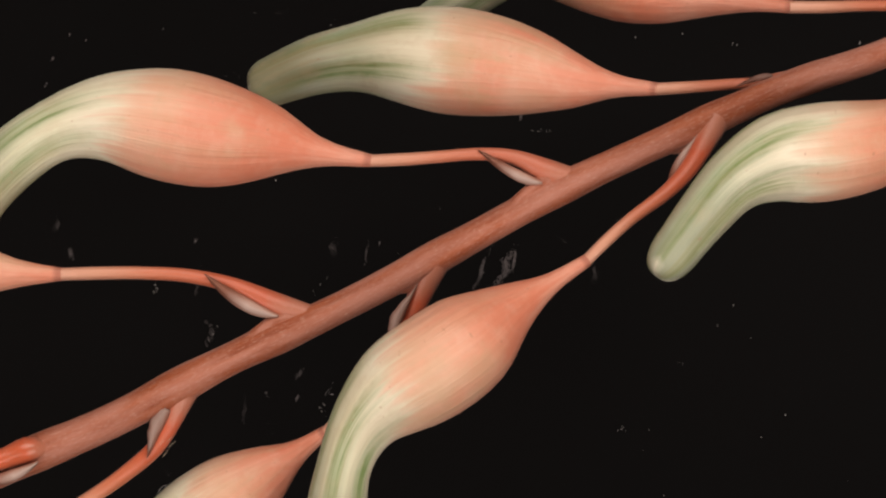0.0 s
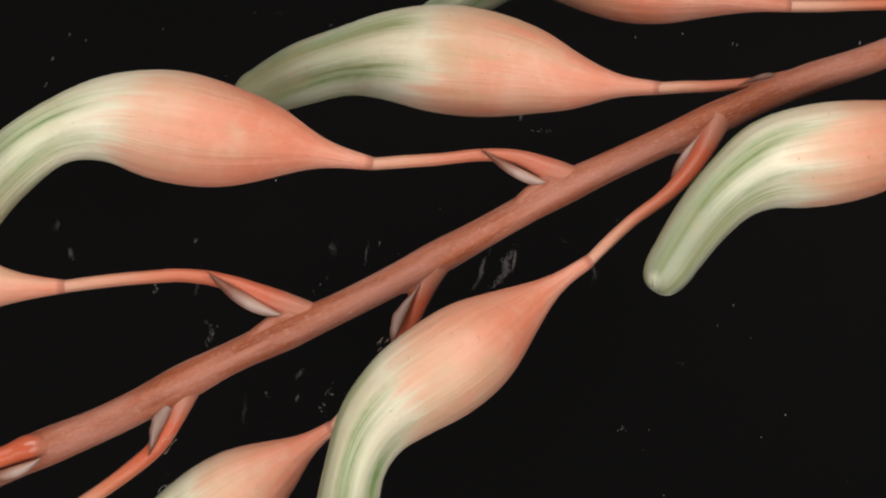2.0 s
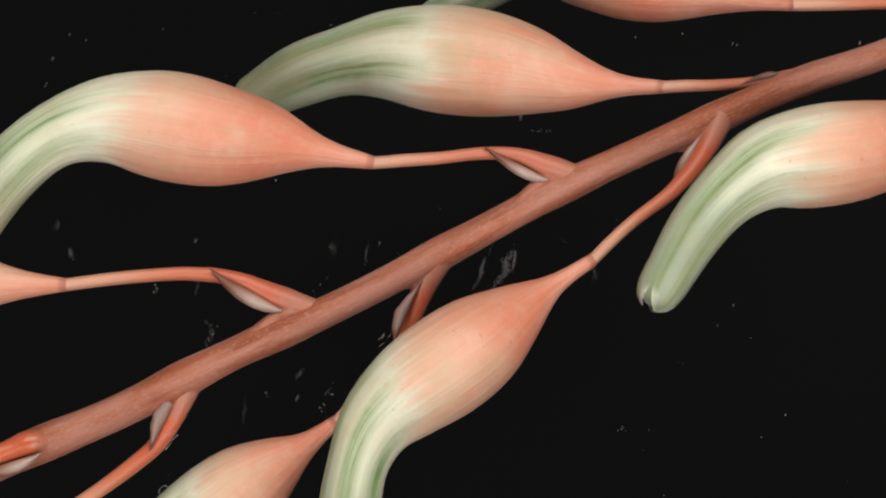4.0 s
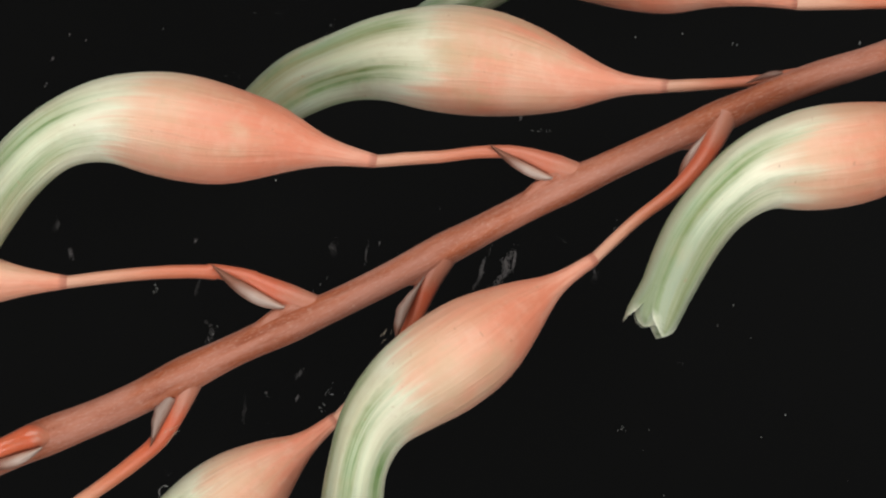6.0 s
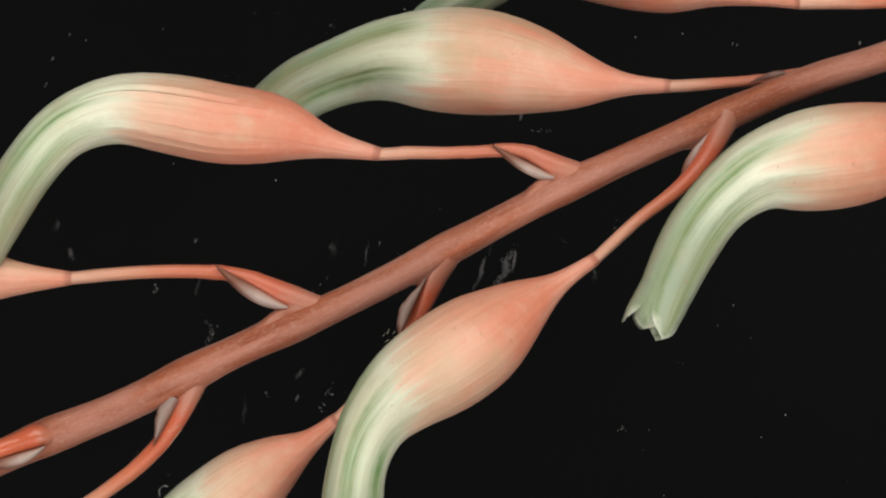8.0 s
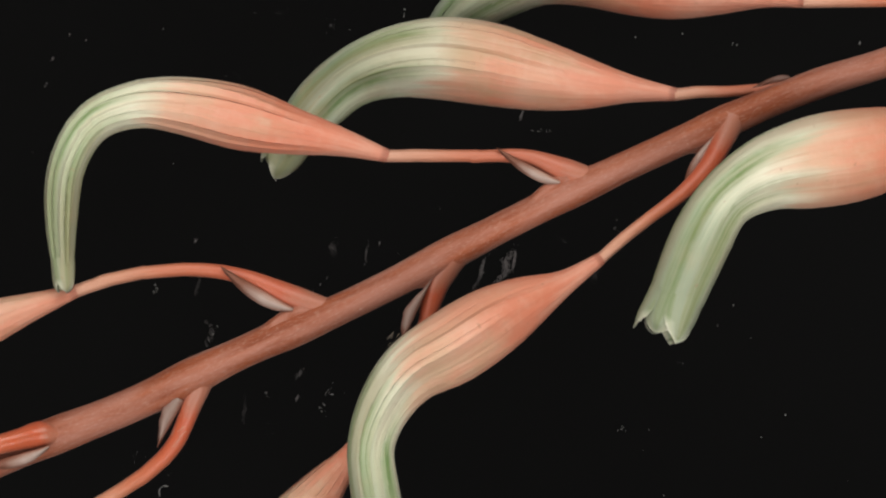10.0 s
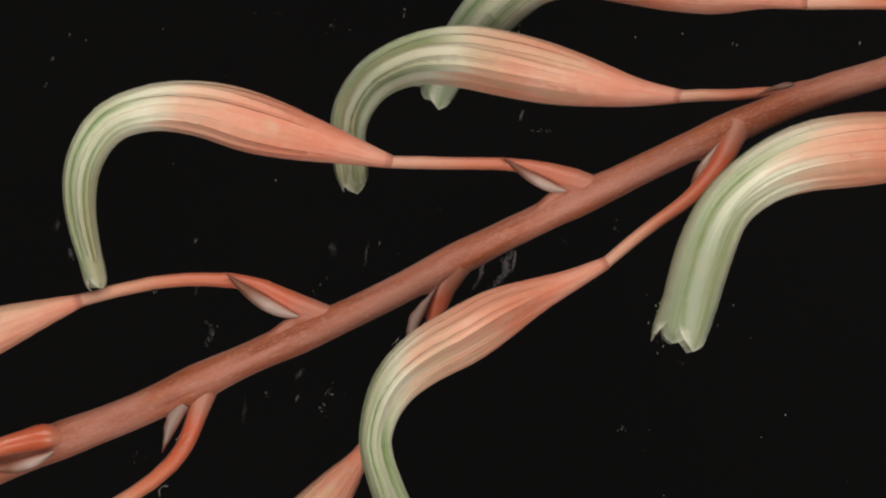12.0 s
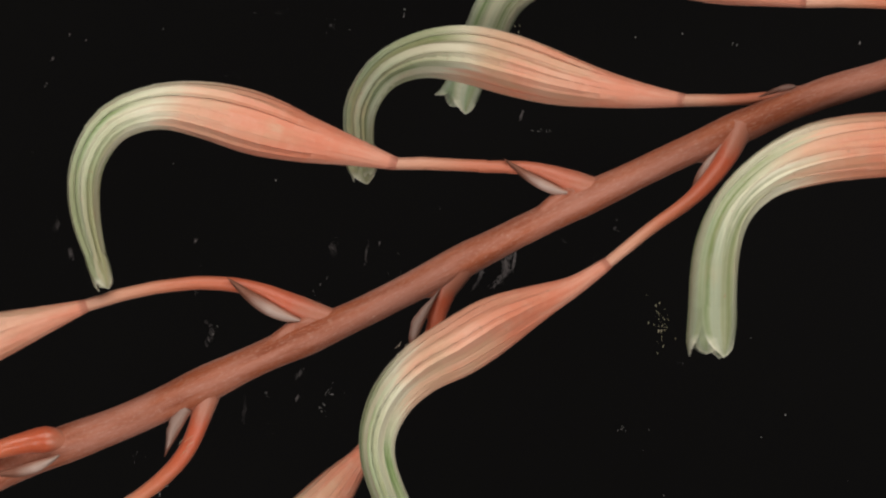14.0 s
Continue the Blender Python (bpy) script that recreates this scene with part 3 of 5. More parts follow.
def bract(thing, base, tip, width, out=1, y=0.0, material=BRACT, peak=0.3, frayed=0.0):
    """A thin pointed bract, cupped towards the lens, between base and tip (mm), bellied to one side of the line."""
    b, t = np.array((base[0], y, base[1])), np.array((tip[0], y - 0.3, tip[1]))
    d = (t - b) / np.linalg.norm(t - b)
    q = np.cross(d, (0, 1.0, 0)) * out
    nv, ns = 14, 7
    verts, uvs = [], []
    for i in range(nv):
        v = i / (nv - 1)
        w = width * max(0.0, (v + 0.02) / peak) ** (peak / (1 - peak)) * max(0.0, (1 - v) / (1 - peak)) + 0.04
        for j in range(ns):
            s = j / (ns - 1)
            ripple = 0.05 * math.sin(9 * v + 4 * s)
            ragged = frayed * s * math.sin(17 * v + 1.3) * math.sin(7.7 * v)
            p = b + (t - b) * v + q * (w * s * (1 + ragged) - 0.08 * width) + np.array((0, -1.0, 0)) * (0.9 * width * s * (1 - s) * 1.6 + ripple + 0.25)
            verts.append(p)
            uvs.append((v, s))
    top = np.array(verts)
    low = top + np.array((0, 0.14, 0))
    n, faces = nv * ns, []
    for i in range(nv - 1):
        for j in range(ns - 1):
            f = (i * ns + j, (i + 1) * ns + j, (i + 1) * ns + j + 1, i * ns + j + 1)
            faces += [f, tuple(n + x for x in reversed(f))]
    rim = [j for j in range(ns)] + [i * ns + ns - 1 for i in range(1, nv)] + [(nv - 1) * ns + j for j in range(ns - 2, -1, -1)] + [i * ns for i in range(nv - 2, 0, -1)]
    for x, z in zip(rim, rim[1:] + rim[:1]):
        faces.append((x, z, n + z, n + x))
    back = np.array(REST[thing.name].inverted())
    pts = np.r_[top, low] * MM + np.array((0, 0, AIM[2]))
    pts = pts @ back[:3, :3].T + back[:3, 3]
    return part("bract", pts, faces, material, thing, "papery whitish bract with a brown tip", uvs=np.r_[uvs, uvs])


def swelling(thing, x, side, size=1.0):
    """The cushion of rind on which a bract sits: it rises from the stalk's upper (side 1) or lower (-1) flank and runs out along it."""
    axis = stalk_spine(0.0)[:400, :3] / MM - np.array((0, 0, AIM[2] / MM))
    knots = []
    for along, off, girth in ((2.6, 0.55, 0.12), (1.6, 0.95, 0.5), (0.6, 1.14, 0.56), (-0.5, 0.93, 0.53), (-2.0, 0.60, 0.45), (-3.6, 0.2, 0.12)):
        c = np.array([np.interp(x + 0.9 * along * size, axis[:, 0], axis[:, k]) for k in range(3)])
        knots.append((*(c + side * off * np.array((-0.46, 0, 0.88)) + np.array((0, -0.4 if side > 0 else 0.1, 0))), girth))
    sp = spine(knots, 60, 16)
    uu, pp = np.meshgrid(np.linspace(0, 1, 18), np.linspace(0, math.tau, 13), indexing="ij")
    back = np.array(REST[thing.name].inverted())
    v = skin(sp, uu, pp).reshape(-1, 3) @ back[:3, :3].T + back[:3, 3]
    faces = [(i * 13 + j, (i + 1) * 13 + j, (i + 1) * 13 + j + 1, i * 13 + j + 1) for i in range(17) for j in range(12)]
    part("node_swelling", v, faces, RIND, thing, "pinkish-brown swelling of rind under the bract", uvs=np.stack([x / 8 + 0.7 * uu.ravel(), pp.ravel() / math.tau], 1))


def frays(thing, at, count, seed):
    """Dry hair-thin threads that stand off a torn bract, about a point (mm)."""
    rng = random.Random(seed)
    back = np.array(REST[thing.name].inverted())
    for _ in range(count):
        x, z, turn, reach = at[0] + rng.gauss(0, 0.35), at[1] + rng.gauss(0, 0.45), rng.uniform(3.5, 4.3), rng.uniform(0.3, 0.7)
        pts = [(x + reach * q * math.cos(turn + 0.15 * q), -0.7 - 0.3 * q, z + reach * q * math.sin(turn + 0.15 * q), 0.013) for q in (0, 0.35, 0.7, 1.0)]
        sp = spine(pts, 24, 6)
        uu, pp = np.meshgrid(np.linspace(0, 1, 10), np.linspace(0, math.tau, 6)[:-1], indexing="ij")
        v = skin(sp, uu, pp).reshape(-1, 3) @ back[:3, :3].T + back[:3, 3]
        faces = [(i * 5 + j, (i + 1) * 5 + j, (i + 1) * 5 + (j + 1) % 5, i * 5 + (j + 1) % 5) for i in range(9) for j in range(5)]
        part("bract_thread", v, faces, THREAD, thing, "pale dry thread of a torn bract")


REST = {}


def riding(keys, x):
    """Keys of knots as they lie at their own times, turned into a rule that lets them ride on the stalk's lean at x between the keys."""
    def off(t):
        xs, a = lean(t)
        return np.array((np.interp(x, xs, a[:, 0]), 0, np.interp(x, xs, a[:, 1]), 0))
    free = {t: np.array(k) - off(t) for t, k in keys.items()}
    return lambda t: glide(free, t) + off(t)


def carried(thing, t):
    return sway(t, REST[thing.name].translation.x / MM) @ REST[thing.name]


def flower(keys, label, opening=None, shift=0.0, seed=0, rest_time=2.0, length=2.0, turned=0.0, slim=1.0, green=0.15, seat=0.0, cream_side=20.0, fine=(24, 26), pink=0.0, pale=0.0, tip=(0.85, 0.0), dry=0.45, rough=0.42):
    """One flower with its stalklet; it rides on the stalk, and its pieces move on it."""
    thing = new("flower" if keys["body"] else "flower_stalklet")
    x, y, z, _ = keys["neck"][0][0]
    REST[thing.name] = Matrix.Translation((x * MM, y * MM, z * MM + AIM[2]))
    thing.matrix_world = REST[thing.name]
    tagged(thing, label, "flower" if keys["body"] else "flower stalk", "flowers on the stalk" if keys["body"] else "")
    stalklet(thing, riding(keys["neck"], x), stalklet_paint(pink, rough))
    if keys["body"]:
        neck, free = riding(keys["neck"], x), riding({t: [(*k[0][:3], 0.46), *k[1:]] for t, k in keys["body"].items()}, x)

        def body(t):
            k, n = free(t), neck(t)
            k[0, :3] = n[-1, :3] + 0.12 * (n[-2, :3] - n[-1, :3])
            return k
        skin_paint = petal_paint("petal_skin", shift, seed, turned, green, pale, radians(cream_side), tip, dry)
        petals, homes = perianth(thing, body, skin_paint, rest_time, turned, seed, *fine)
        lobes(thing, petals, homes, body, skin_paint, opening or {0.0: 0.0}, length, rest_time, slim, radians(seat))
    MOVES.append((thing, [carried(thing, t) for t in TIMES]))
    return thing


# ---- the stalk ----
STALK = np.array([(-62, 0, -29, 0.60), (-44, 0, -22, 1.05), (-31.4, 0, -15.65, 1.21), (-23.4, 0, -12.15, 1.22), (-15.4, 0, -7.95, 1.12), (-7.4, 0, -4.2, 1.09), (0.6, 0, 0, 1.08), (8.6, 0, 4.4, 1.04), (16.6, 0, 8.08, 1.04), (24.6, 0, 11.58, 1.04), (31.4, 0, 13.88, 1.04), (42, 0, 18.28, 1.09), (60, 0, 24.5, 1.30), (85, 0, 28, 1.50), (108, 0, 18, 1.70), (124, 0, -10, 1.90), (134, 0, -70, 2.20), (139, 0, -150, 2.50), (141, 0, -215, 2.80), (141.5, 0, -250, 3.00)])
NODES = ((8.4, 0.12), (-11.6, 0.13), (18.8, 0.14), (-0.6, 0.12), (-18.6, 0.14), (-28.3, 0.10), (25.6, 0.06))


def stalk_spine(t):
    sp = spine(shifted(STALK, t), 700, 60)
    shift = np.interp(0, *[lean(t)[0], lean(t)[1][:, 0]])
    for x, h in NODES:
        sp[:, 3] *= 1 + h * np.exp(-(((sp[:, 0] / MM - x - shift) / 2.0) ** 2)) * (sp[:, 2] > 0.2)
    return sp


def stalk():
    """The long arching stalk, swollen at its nodes, in short lengths that lean against each other; it rises from the table far beside the picture."""
    foot = Matrix.Translation((0.1415, 0, 0))
    thing = new("flower_stalk")
    thing.matrix_world = foot
    tagged(thing, "reddish-brown fleshy flower stalk arching over the table", "flower stalk")
    rest = stalk_spine(0.0)
    total = len(rest) - 1
    near = np.interp(np.linspace(-62, 40, 29) * MM, rest[:400, 0], np.arange(400)) / total
    cuts = np.r_[near, np.linspace(near[-1], 1, 14)[1:]]
    pieces = []
    for a, b in zip(cuts, cuts[1:]):
        ob = sleeve("stalk_segment", rest, a, b, 0.0, math.tau, RIND, thing, (7, 22), 0.35, (0.12, 0), 0.03)
        layer = ob.data.uv_layers[0].data
        for d in layer:
            d.uv[0] *= 12
        pieces.append(ob)
    mids = 0.5 * (cuts[1:] + cuts[:-1])
    rows = [[] for _ in pieces]
    for t in TIMES:
        sp = stalk_spine(t)
        for i, u in enumerate(mids):
            _, a, b, o = skin_frame(sp, np.array(u), np.array(math.pi))
            c = np.array([np.interp(u * total, np.arange(total + 1), sp[:, j]) for j in range(3)])
            rows[i].append(foot.inverted() @ matrix_of(c, a, b, o))
    MOVES.extend(zip(pieces, rows))


stalk()

# ---- how each flower lies over the time: seconds, then knots (x, y, z, girth) from the stalk outwards ----
upper_bud = dict(neck={}, body={})
upper_bud['neck'][0] = [(9.9, -0.0, 4.8, 0.70), (7.4, -0.2, 5.45, 0.90), (5.0, -0.4, 6.5, 0.52), (2.4, -0.6, 6.7, 0.44), (-0.2, -0.8, 6.5, 0.43), (-2.8, -1.0, 6.3, 0.45), (-5.4, -1.0, 6.2, 0.43)]
upper_bud['neck'][3] = [(10.1, -0.0, 4.9, 0.70), (7.6, -0.2, 5.65, 0.90), (5.2, -0.4, 6.6, 0.52), (2.6, -0.6, 6.7, 0.44), (-0.0, -0.8, 6.4, 0.43), (-2.6, -1.0, 6.2, 0.45), (-5.2, -1.0, 6.0, 0.43)]
upper_bud['neck'][6.5] = [(10.5, -0.0, 5.1, 0.70), (8.0, -0.2, 5.85, 0.90), (5.5, -0.4, 6.8, 0.52), (2.9, -0.6, 6.9, 0.44), (0.3, -0.8, 6.6, 0.44), (-2.3, -1.0, 6.4, 0.45), (-4.9, -1.0, 6.2, 0.43)]
upper_bud['neck'][8.2] = [(10.6, -0.0, 5.1, 0.70), (8.1, -0.2, 5.75, 0.90), (5.7, -0.4, 6.9, 0.52), (3.1, -0.6, 6.9, 0.44), (0.5, -0.8, 6.8, 0.44), (-2.1, -1.0, 6.8, 0.45), (-4.7, -1.0, 6.7, 0.43)]
upper_bud['neck'][10.3] = [(11.2, -0.0, 4.7, 0.70), (8.7, -0.2, 5.45, 0.90), (6.2, -0.4, 6.4, 0.52), (3.6, -0.6, 6.5, 0.44), (1.0, -0.8, 6.5, 0.44), (-1.6, -1.0, 6.5, 0.45), (-4.1, -1.0, 6.5, 0.43)]
upper_bud['neck'][11.0] = [(11.4, -0.0, 4.4, 0.70), (8.9, -0.2, 5.15, 0.90), (6.4, -0.4, 6.0, 0.52), (3.8, -0.6, 6.3, 0.44), (1.1, -0.8, 6.3, 0.44), (-1.5, -1.0, 6.3, 0.45), (-4.1, -1.0, 6.4, 0.43)]
upper_bud['neck'][14] = [(11.7, -0.0, 4.0, 0.70), (9.2, -0.2, 4.65, 0.90), (6.7, -0.4, 5.6, 0.52), (4.1, -0.6, 5.8, 0.44), (1.5, -0.8, 5.9, 0.44), (-1.1, -1.0, 6.0, 0.45), (-3.6, -1.0, 6.0, 0.43)]
upper_bud['body'][0] = [(-5.0, -1.0, 6.2, 0.50), (-8.7, -1.1, 6.8, 1.03), (-12.4, -1.2, 7.6, 2.77), (-16.1, -1.4, 8.1, 3.83), (-19.8, -1.5, 8.8, 3.93), (-23.5, -1.6, 9.2, 3.11), (-27.1, -1.7, 8.4, 2.25), (-30.2, -1.8, 6.3, 2.17), (-32.7, -1.9, 3.4, 2.03), (-34.0, -2.0, -0.1, 1.48)]
upper_bud['body'][2.0] = [(-4.8, -1.0, 6.1, 0.50), (-8.5, -1.1, 6.7, 1.04), (-12.2, -1.2, 7.5, 2.72), (-16.0, -1.4, 8.0, 3.75), (-19.7, -1.5, 8.7, 3.90), (-23.4, -1.6, 9.1, 3.09), (-27.1, -1.7, 8.2, 2.26), (-30.2, -1.8, 6.0, 2.26), (-32.6, -1.9, 3.1, 2.12), (-33.9, -2.0, -0.4, 1.51)]
upper_bud['body'][6.5] = [(-4.5, -1.0, 6.2, 0.52), (-8.2, -1.1, 6.9, 1.06), (-12.0, -1.2, 7.7, 2.61), (-15.7, -1.4, 8.1, 3.54), (-19.5, -1.5, 8.8, 3.66), (-23.3, -1.6, 9.1, 3.04), (-26.9, -1.7, 8.0, 2.39), (-29.8, -1.8, 5.5, 2.18), (-32.0, -1.9, 2.4, 2.13), (-33.3, -2.0, -1.1, 1.47)]
upper_bud['body'][8.2] = [(-4.3, -1.0, 6.7, 0.50), (-8.0, -1.1, 7.5, 1.06), (-11.6, -1.2, 8.5, 2.33), (-15.4, -1.4, 8.9, 2.71), (-19.1, -1.5, 9.6, 2.65), (-22.8, -1.6, 9.9, 2.31), (-26.3, -1.7, 8.6, 2.00), (-28.8, -1.8, 5.8, 1.89), (-30.7, -1.9, 2.5, 1.78), (-32.2, -2.0, -0.9, 1.40)]
upper_bud['body'][10.3] = [(-3.7, -1.0, 6.5, 0.50), (-7.1, -1.1, 7.5, 1.01), (-10.6, -1.2, 8.3, 1.64), (-14.0, -1.4, 9.2, 2.12), (-17.4, -1.5, 10.0, 1.91), (-20.9, -1.6, 10.2, 1.59), (-24.2, -1.7, 9.0, 1.40), (-26.0, -1.8, 6.0, 1.26), (-26.3, -1.9, 2.5, 1.10), (-25.9, -2.0, -1.0, 0.71)]
upper_bud['body'][11.0] = [(-3.6, -1.0, 6.4, 0.52), (-7.0, -1.1, 7.3, 1.08), (-10.3, -1.2, 8.2, 1.70), (-13.7, -1.4, 9.1, 2.06), (-17.0, -1.5, 10.0, 1.87), (-20.5, -1.6, 10.1, 1.61), (-23.7, -1.7, 9.0, 1.45), (-25.5, -1.8, 6.1, 1.28), (-25.7, -1.9, 2.7, 1.08), (-25.0, -2.0, -0.7, 0.84)]
upper_bud['body'][14] = [(-3.1, -1.0, 6.0, 0.52), (-6.5, -1.1, 6.9, 1.05), (-9.9, -1.2, 7.8, 1.70), (-13.2, -1.4, 8.8, 2.15), (-16.5, -1.5, 9.7, 1.94), (-20.0, -1.6, 10.0, 1.52), (-23.2, -1.7, 8.8, 1.36), (-25.0, -1.8, 5.9, 1.18), (-25.1, -1.9, 2.5, 1.03), (-24.2, -2.0, -0.9, 0.69)]
top_bud = dict(neck={}, body={})
top_bud['neck'][0] = [(25.9, 0.3, 12.1, 0.56), (24.4, 0.8, 12.3, 0.37), (22.6, 1.4, 11.9, 0.37), (20.8, 1.9, 11.8, 0.40), (19.0, 2.5, 11.7, 0.41), (17.1, 3.0, 11.6, 0.44), (15.2, 3.0, 11.5, 0.45)]
top_bud['neck'][3] = [(26.2, 0.3, 12.1, 0.56), (24.7, 0.8, 12.4, 0.37), (23.0, 1.4, 12.0, 0.37), (21.2, 1.9, 11.8, 0.40), (19.3, 2.5, 11.7, 0.41), (17.5, 3.0, 11.7, 0.44), (15.6, 3.0, 11.6, 0.45)]
top_bud['neck'][8.2] = [(26.7, 0.3, 12.3, 0.56), (25.2, 0.8, 12.5, 0.37), (23.5, 1.4, 12.2, 0.37), (21.7, 1.9, 12.0, 0.40), (19.9, 2.5, 11.9, 0.41), (18.1, 3.0, 11.8, 0.44), (16.3, 3.0, 11.7, 0.45)]
top_bud['neck'][10.3] = [(27.2, 0.3, 11.7, 0.56), (25.7, 0.8, 11.9, 0.37), (24.0, 1.4, 11.5, 0.37), (22.2, 1.9, 11.3, 0.40), (20.4, 2.5, 11.2, 0.41), (18.6, 3.0, 11.2, 0.44), (16.7, 3.0, 11.0, 0.45)]
top_bud['neck'][11.0] = [(27.3, 0.3, 11.7, 0.56), (25.8, 0.8, 11.9, 0.37), (24.1, 1.4, 11.5, 0.37), (22.3, 1.9, 11.4, 0.40), (20.5, 2.5, 11.3, 0.41), (18.7, 3.0, 11.3, 0.44), (16.8, 3.0, 11.2, 0.45)]
top_bud['neck'][14] = [(27.5, 0.3, 11.2, 0.56), (26.1, 0.8, 11.4, 0.37), (24.3, 1.4, 11.0, 0.37), (22.6, 1.9, 10.8, 0.40), (20.8, 2.5, 10.7, 0.41), (19.0, 3.0, 10.7, 0.44), (17.2, 3.0, 10.7, 0.45)]
top_bud['body'][0] = [(15.5, 3.0, 11.5, 0.51), (12.4, 3.9, 11.8, 0.87), (9.4, 4.7, 12.2, 2.06), (6.3, 5.6, 12.9, 3.16), (3.2, 6.5, 13.5, 3.79), (0.0, 7.9, 14.0, 3.97), (-3.2, 9.5, 14.4, 3.45), (-6.5, 11.0, 14.4, 2.57), (-9.8, 12.5, 13.9, 2.23), (-13.0, 14.0, 12.8, 1.90)]
top_bud['body'][2.0] = [(15.8, 3.0, 11.6, 0.51), (12.6, 3.9, 11.8, 0.86), (9.3, 4.7, 12.2, 2.16), (6.1, 5.6, 13.0, 3.31), (2.8, 6.5, 13.6, 3.94), (-0.5, 7.9, 14.1, 4.00), (-3.9, 9.5, 14.4, 3.37), (-7.4, 11.0, 14.1, 2.58), (-10.8, 12.5, 13.2, 2.37), (-14.0, 14.0, 11.9, 1.84)]
top_bud['body'][3.2] = [(15.8, 3.0, 11.6, 0.51), (12.6, 3.9, 11.8, 0.86), (9.3, 4.7, 12.2, 2.16), (6.1, 5.6, 13.0, 3.31), (2.8, 6.5, 13.6, 3.94), (-0.5, 7.9, 14.1, 4.00), (-3.9, 9.5, 14.5, 3.39), (-7.4, 11.0, 14.2, 2.60), (-10.8, 12.5, 13.3, 2.40), (-14.0, 14.0, 11.9, 1.86)]
top_bud['body'][6.5] = [(16.2, 3.0, 11.7, 0.51), (12.9, 3.9, 11.9, 0.86), (9.5, 4.7, 12.3, 2.24), (6.2, 5.6, 13.0, 3.36), (2.8, 6.5, 13.7, 3.97), (-0.7, 7.9, 14.1, 3.90), (-4.3, 9.5, 14.2, 3.18), (-7.8, 11.0, 13.5, 2.60), (-11.1, 12.5, 12.2, 2.44), (-14.0, 14.0, 10.1, 2.03)]
top_bud['body'][8.2] = [(16.5, 3.0, 11.8, 0.51), (13.1, 3.9, 11.9, 0.87), (9.7, 4.7, 12.3, 2.18), (6.3, 5.6, 13.1, 3.30), (2.9, 6.5, 13.7, 3.85), (-0.6, 7.9, 14.0, 3.80), (-4.2, 9.5, 14.1, 3.04), (-7.7, 11.0, 13.3, 2.50), (-11.0, 12.5, 11.9, 2.35), (-14.0, 14.0, 9.7, 1.99)]
top_bud['body'][10.3] = [(17.0, 3.0, 11.1, 0.55), (13.7, 3.9, 11.5, 1.00), (10.3, 4.7, 12.0, 1.86), (7.0, 5.6, 12.7, 2.47), (3.6, 6.5, 13.6, 2.77), (0.2, 7.9, 14.2, 2.75), (-3.4, 9.5, 14.0, 2.42), (-6.7, 11.0, 12.8, 2.03), (-9.3, 12.5, 10.4, 1.90), (-11.2, 14.0, 7.4, 1.39)]
top_bud['body'][11.0] = [(17.1, 3.0, 11.2, 0.57), (13.9, 3.9, 11.5, 1.12), (10.7, 4.7, 12.2, 1.84), (7.5, 5.6, 12.9, 2.36), (4.2, 6.5, 13.7, 2.48), (0.9, 7.9, 14.3, 2.37), (-2.5, 9.5, 14.1, 2.06), (-5.85, 11.0, 12.7, 1.80), (-8.1, 12.5, 10.0, 1.55), (-8.65, 14.0, 6.7, 1.13)]
top_bud['body'][12.5] = [(17.3, 3.0, 11.1, 0.57), (14.1, 3.9, 11.3, 0.97), (11.0, 4.7, 12.0, 1.62), (7.8, 5.6, 12.8, 2.14), (4.6, 6.5, 13.6, 2.32), (1.3, 7.9, 14.3, 2.24), (-2.1, 9.5, 14.2, 1.82), (-5.1, 11.0, 12.8, 1.55), (-6.8, 12.5, 10.0, 1.38), (-6.7, 14.0, 6.6, 1.10)]
top_bud['body'][14] = [(17.4, 3.0, 10.7, 0.63), (14.3, 3.9, 11.1, 0.93), (11.2, 4.7, 11.7, 1.42), (8.1, 5.6, 12.5, 1.95), (5.0, 6.5, 13.5, 2.21), (1.8, 7.9, 14.4, 2.13), (-1.5, 9.5, 14.5, 1.70), (-4.5, 11.0, 13.3, 1.38), (-6.3, 12.5, 10.6, 1.23), (-6.3, 14.0, 7.3, 1.02)]
hanging_bud = dict(neck={}, body={})
hanging_bud['neck'][0] = [(19.3, -0.2, 9.2, 1.04), (18.22, -0.8, 7.1, 0.75), (17.0, -1.3, 5.3, 0.62), (15.32, -1.9, 3.7, 0.51), (13.25, -2.4, 2.2, 0.45), (11.4, -3.0, 0.6, 0.43), (9.8, -3.0, -1.0, 0.40)]
hanging_bud['neck'][3] = [(19.5, -0.2, 9.3, 1.04), (18.52, -0.8, 7.2, 0.76), (17.3, -1.3, 5.4, 0.62), (15.62, -1.9, 3.7, 0.51), (13.55, -2.4, 2.2, 0.44), (11.7, -3.0, 0.6, 0.43), (10.1, -3.0, -1.0, 0.40)]
hanging_bud['neck'][8.2] = [(20.1, -0.2, 9.5, 1.04), (19.12, -0.8, 7.4, 0.75), (17.8, -1.3, 5.5, 0.62), (16.12, -1.9, 3.9, 0.51), (13.95, -2.4, 2.3, 0.44), (12.1, -3.0, 0.7, 0.43), (10.4, -3.0, -0.9, 0.40)]
hanging_bud['neck'][10.3] = [(20.5, -0.2, 9.2, 1.04), (19.52, -0.8, 7.1, 0.75), (18.3, -1.3, 5.3, 0.62), (16.52, -1.9, 3.6, 0.51), (14.45, -2.4, 2.1, 0.44), (12.5, -3.0, 0.6, 0.43), (10.8, -3.0, -0.9, 0.40)]
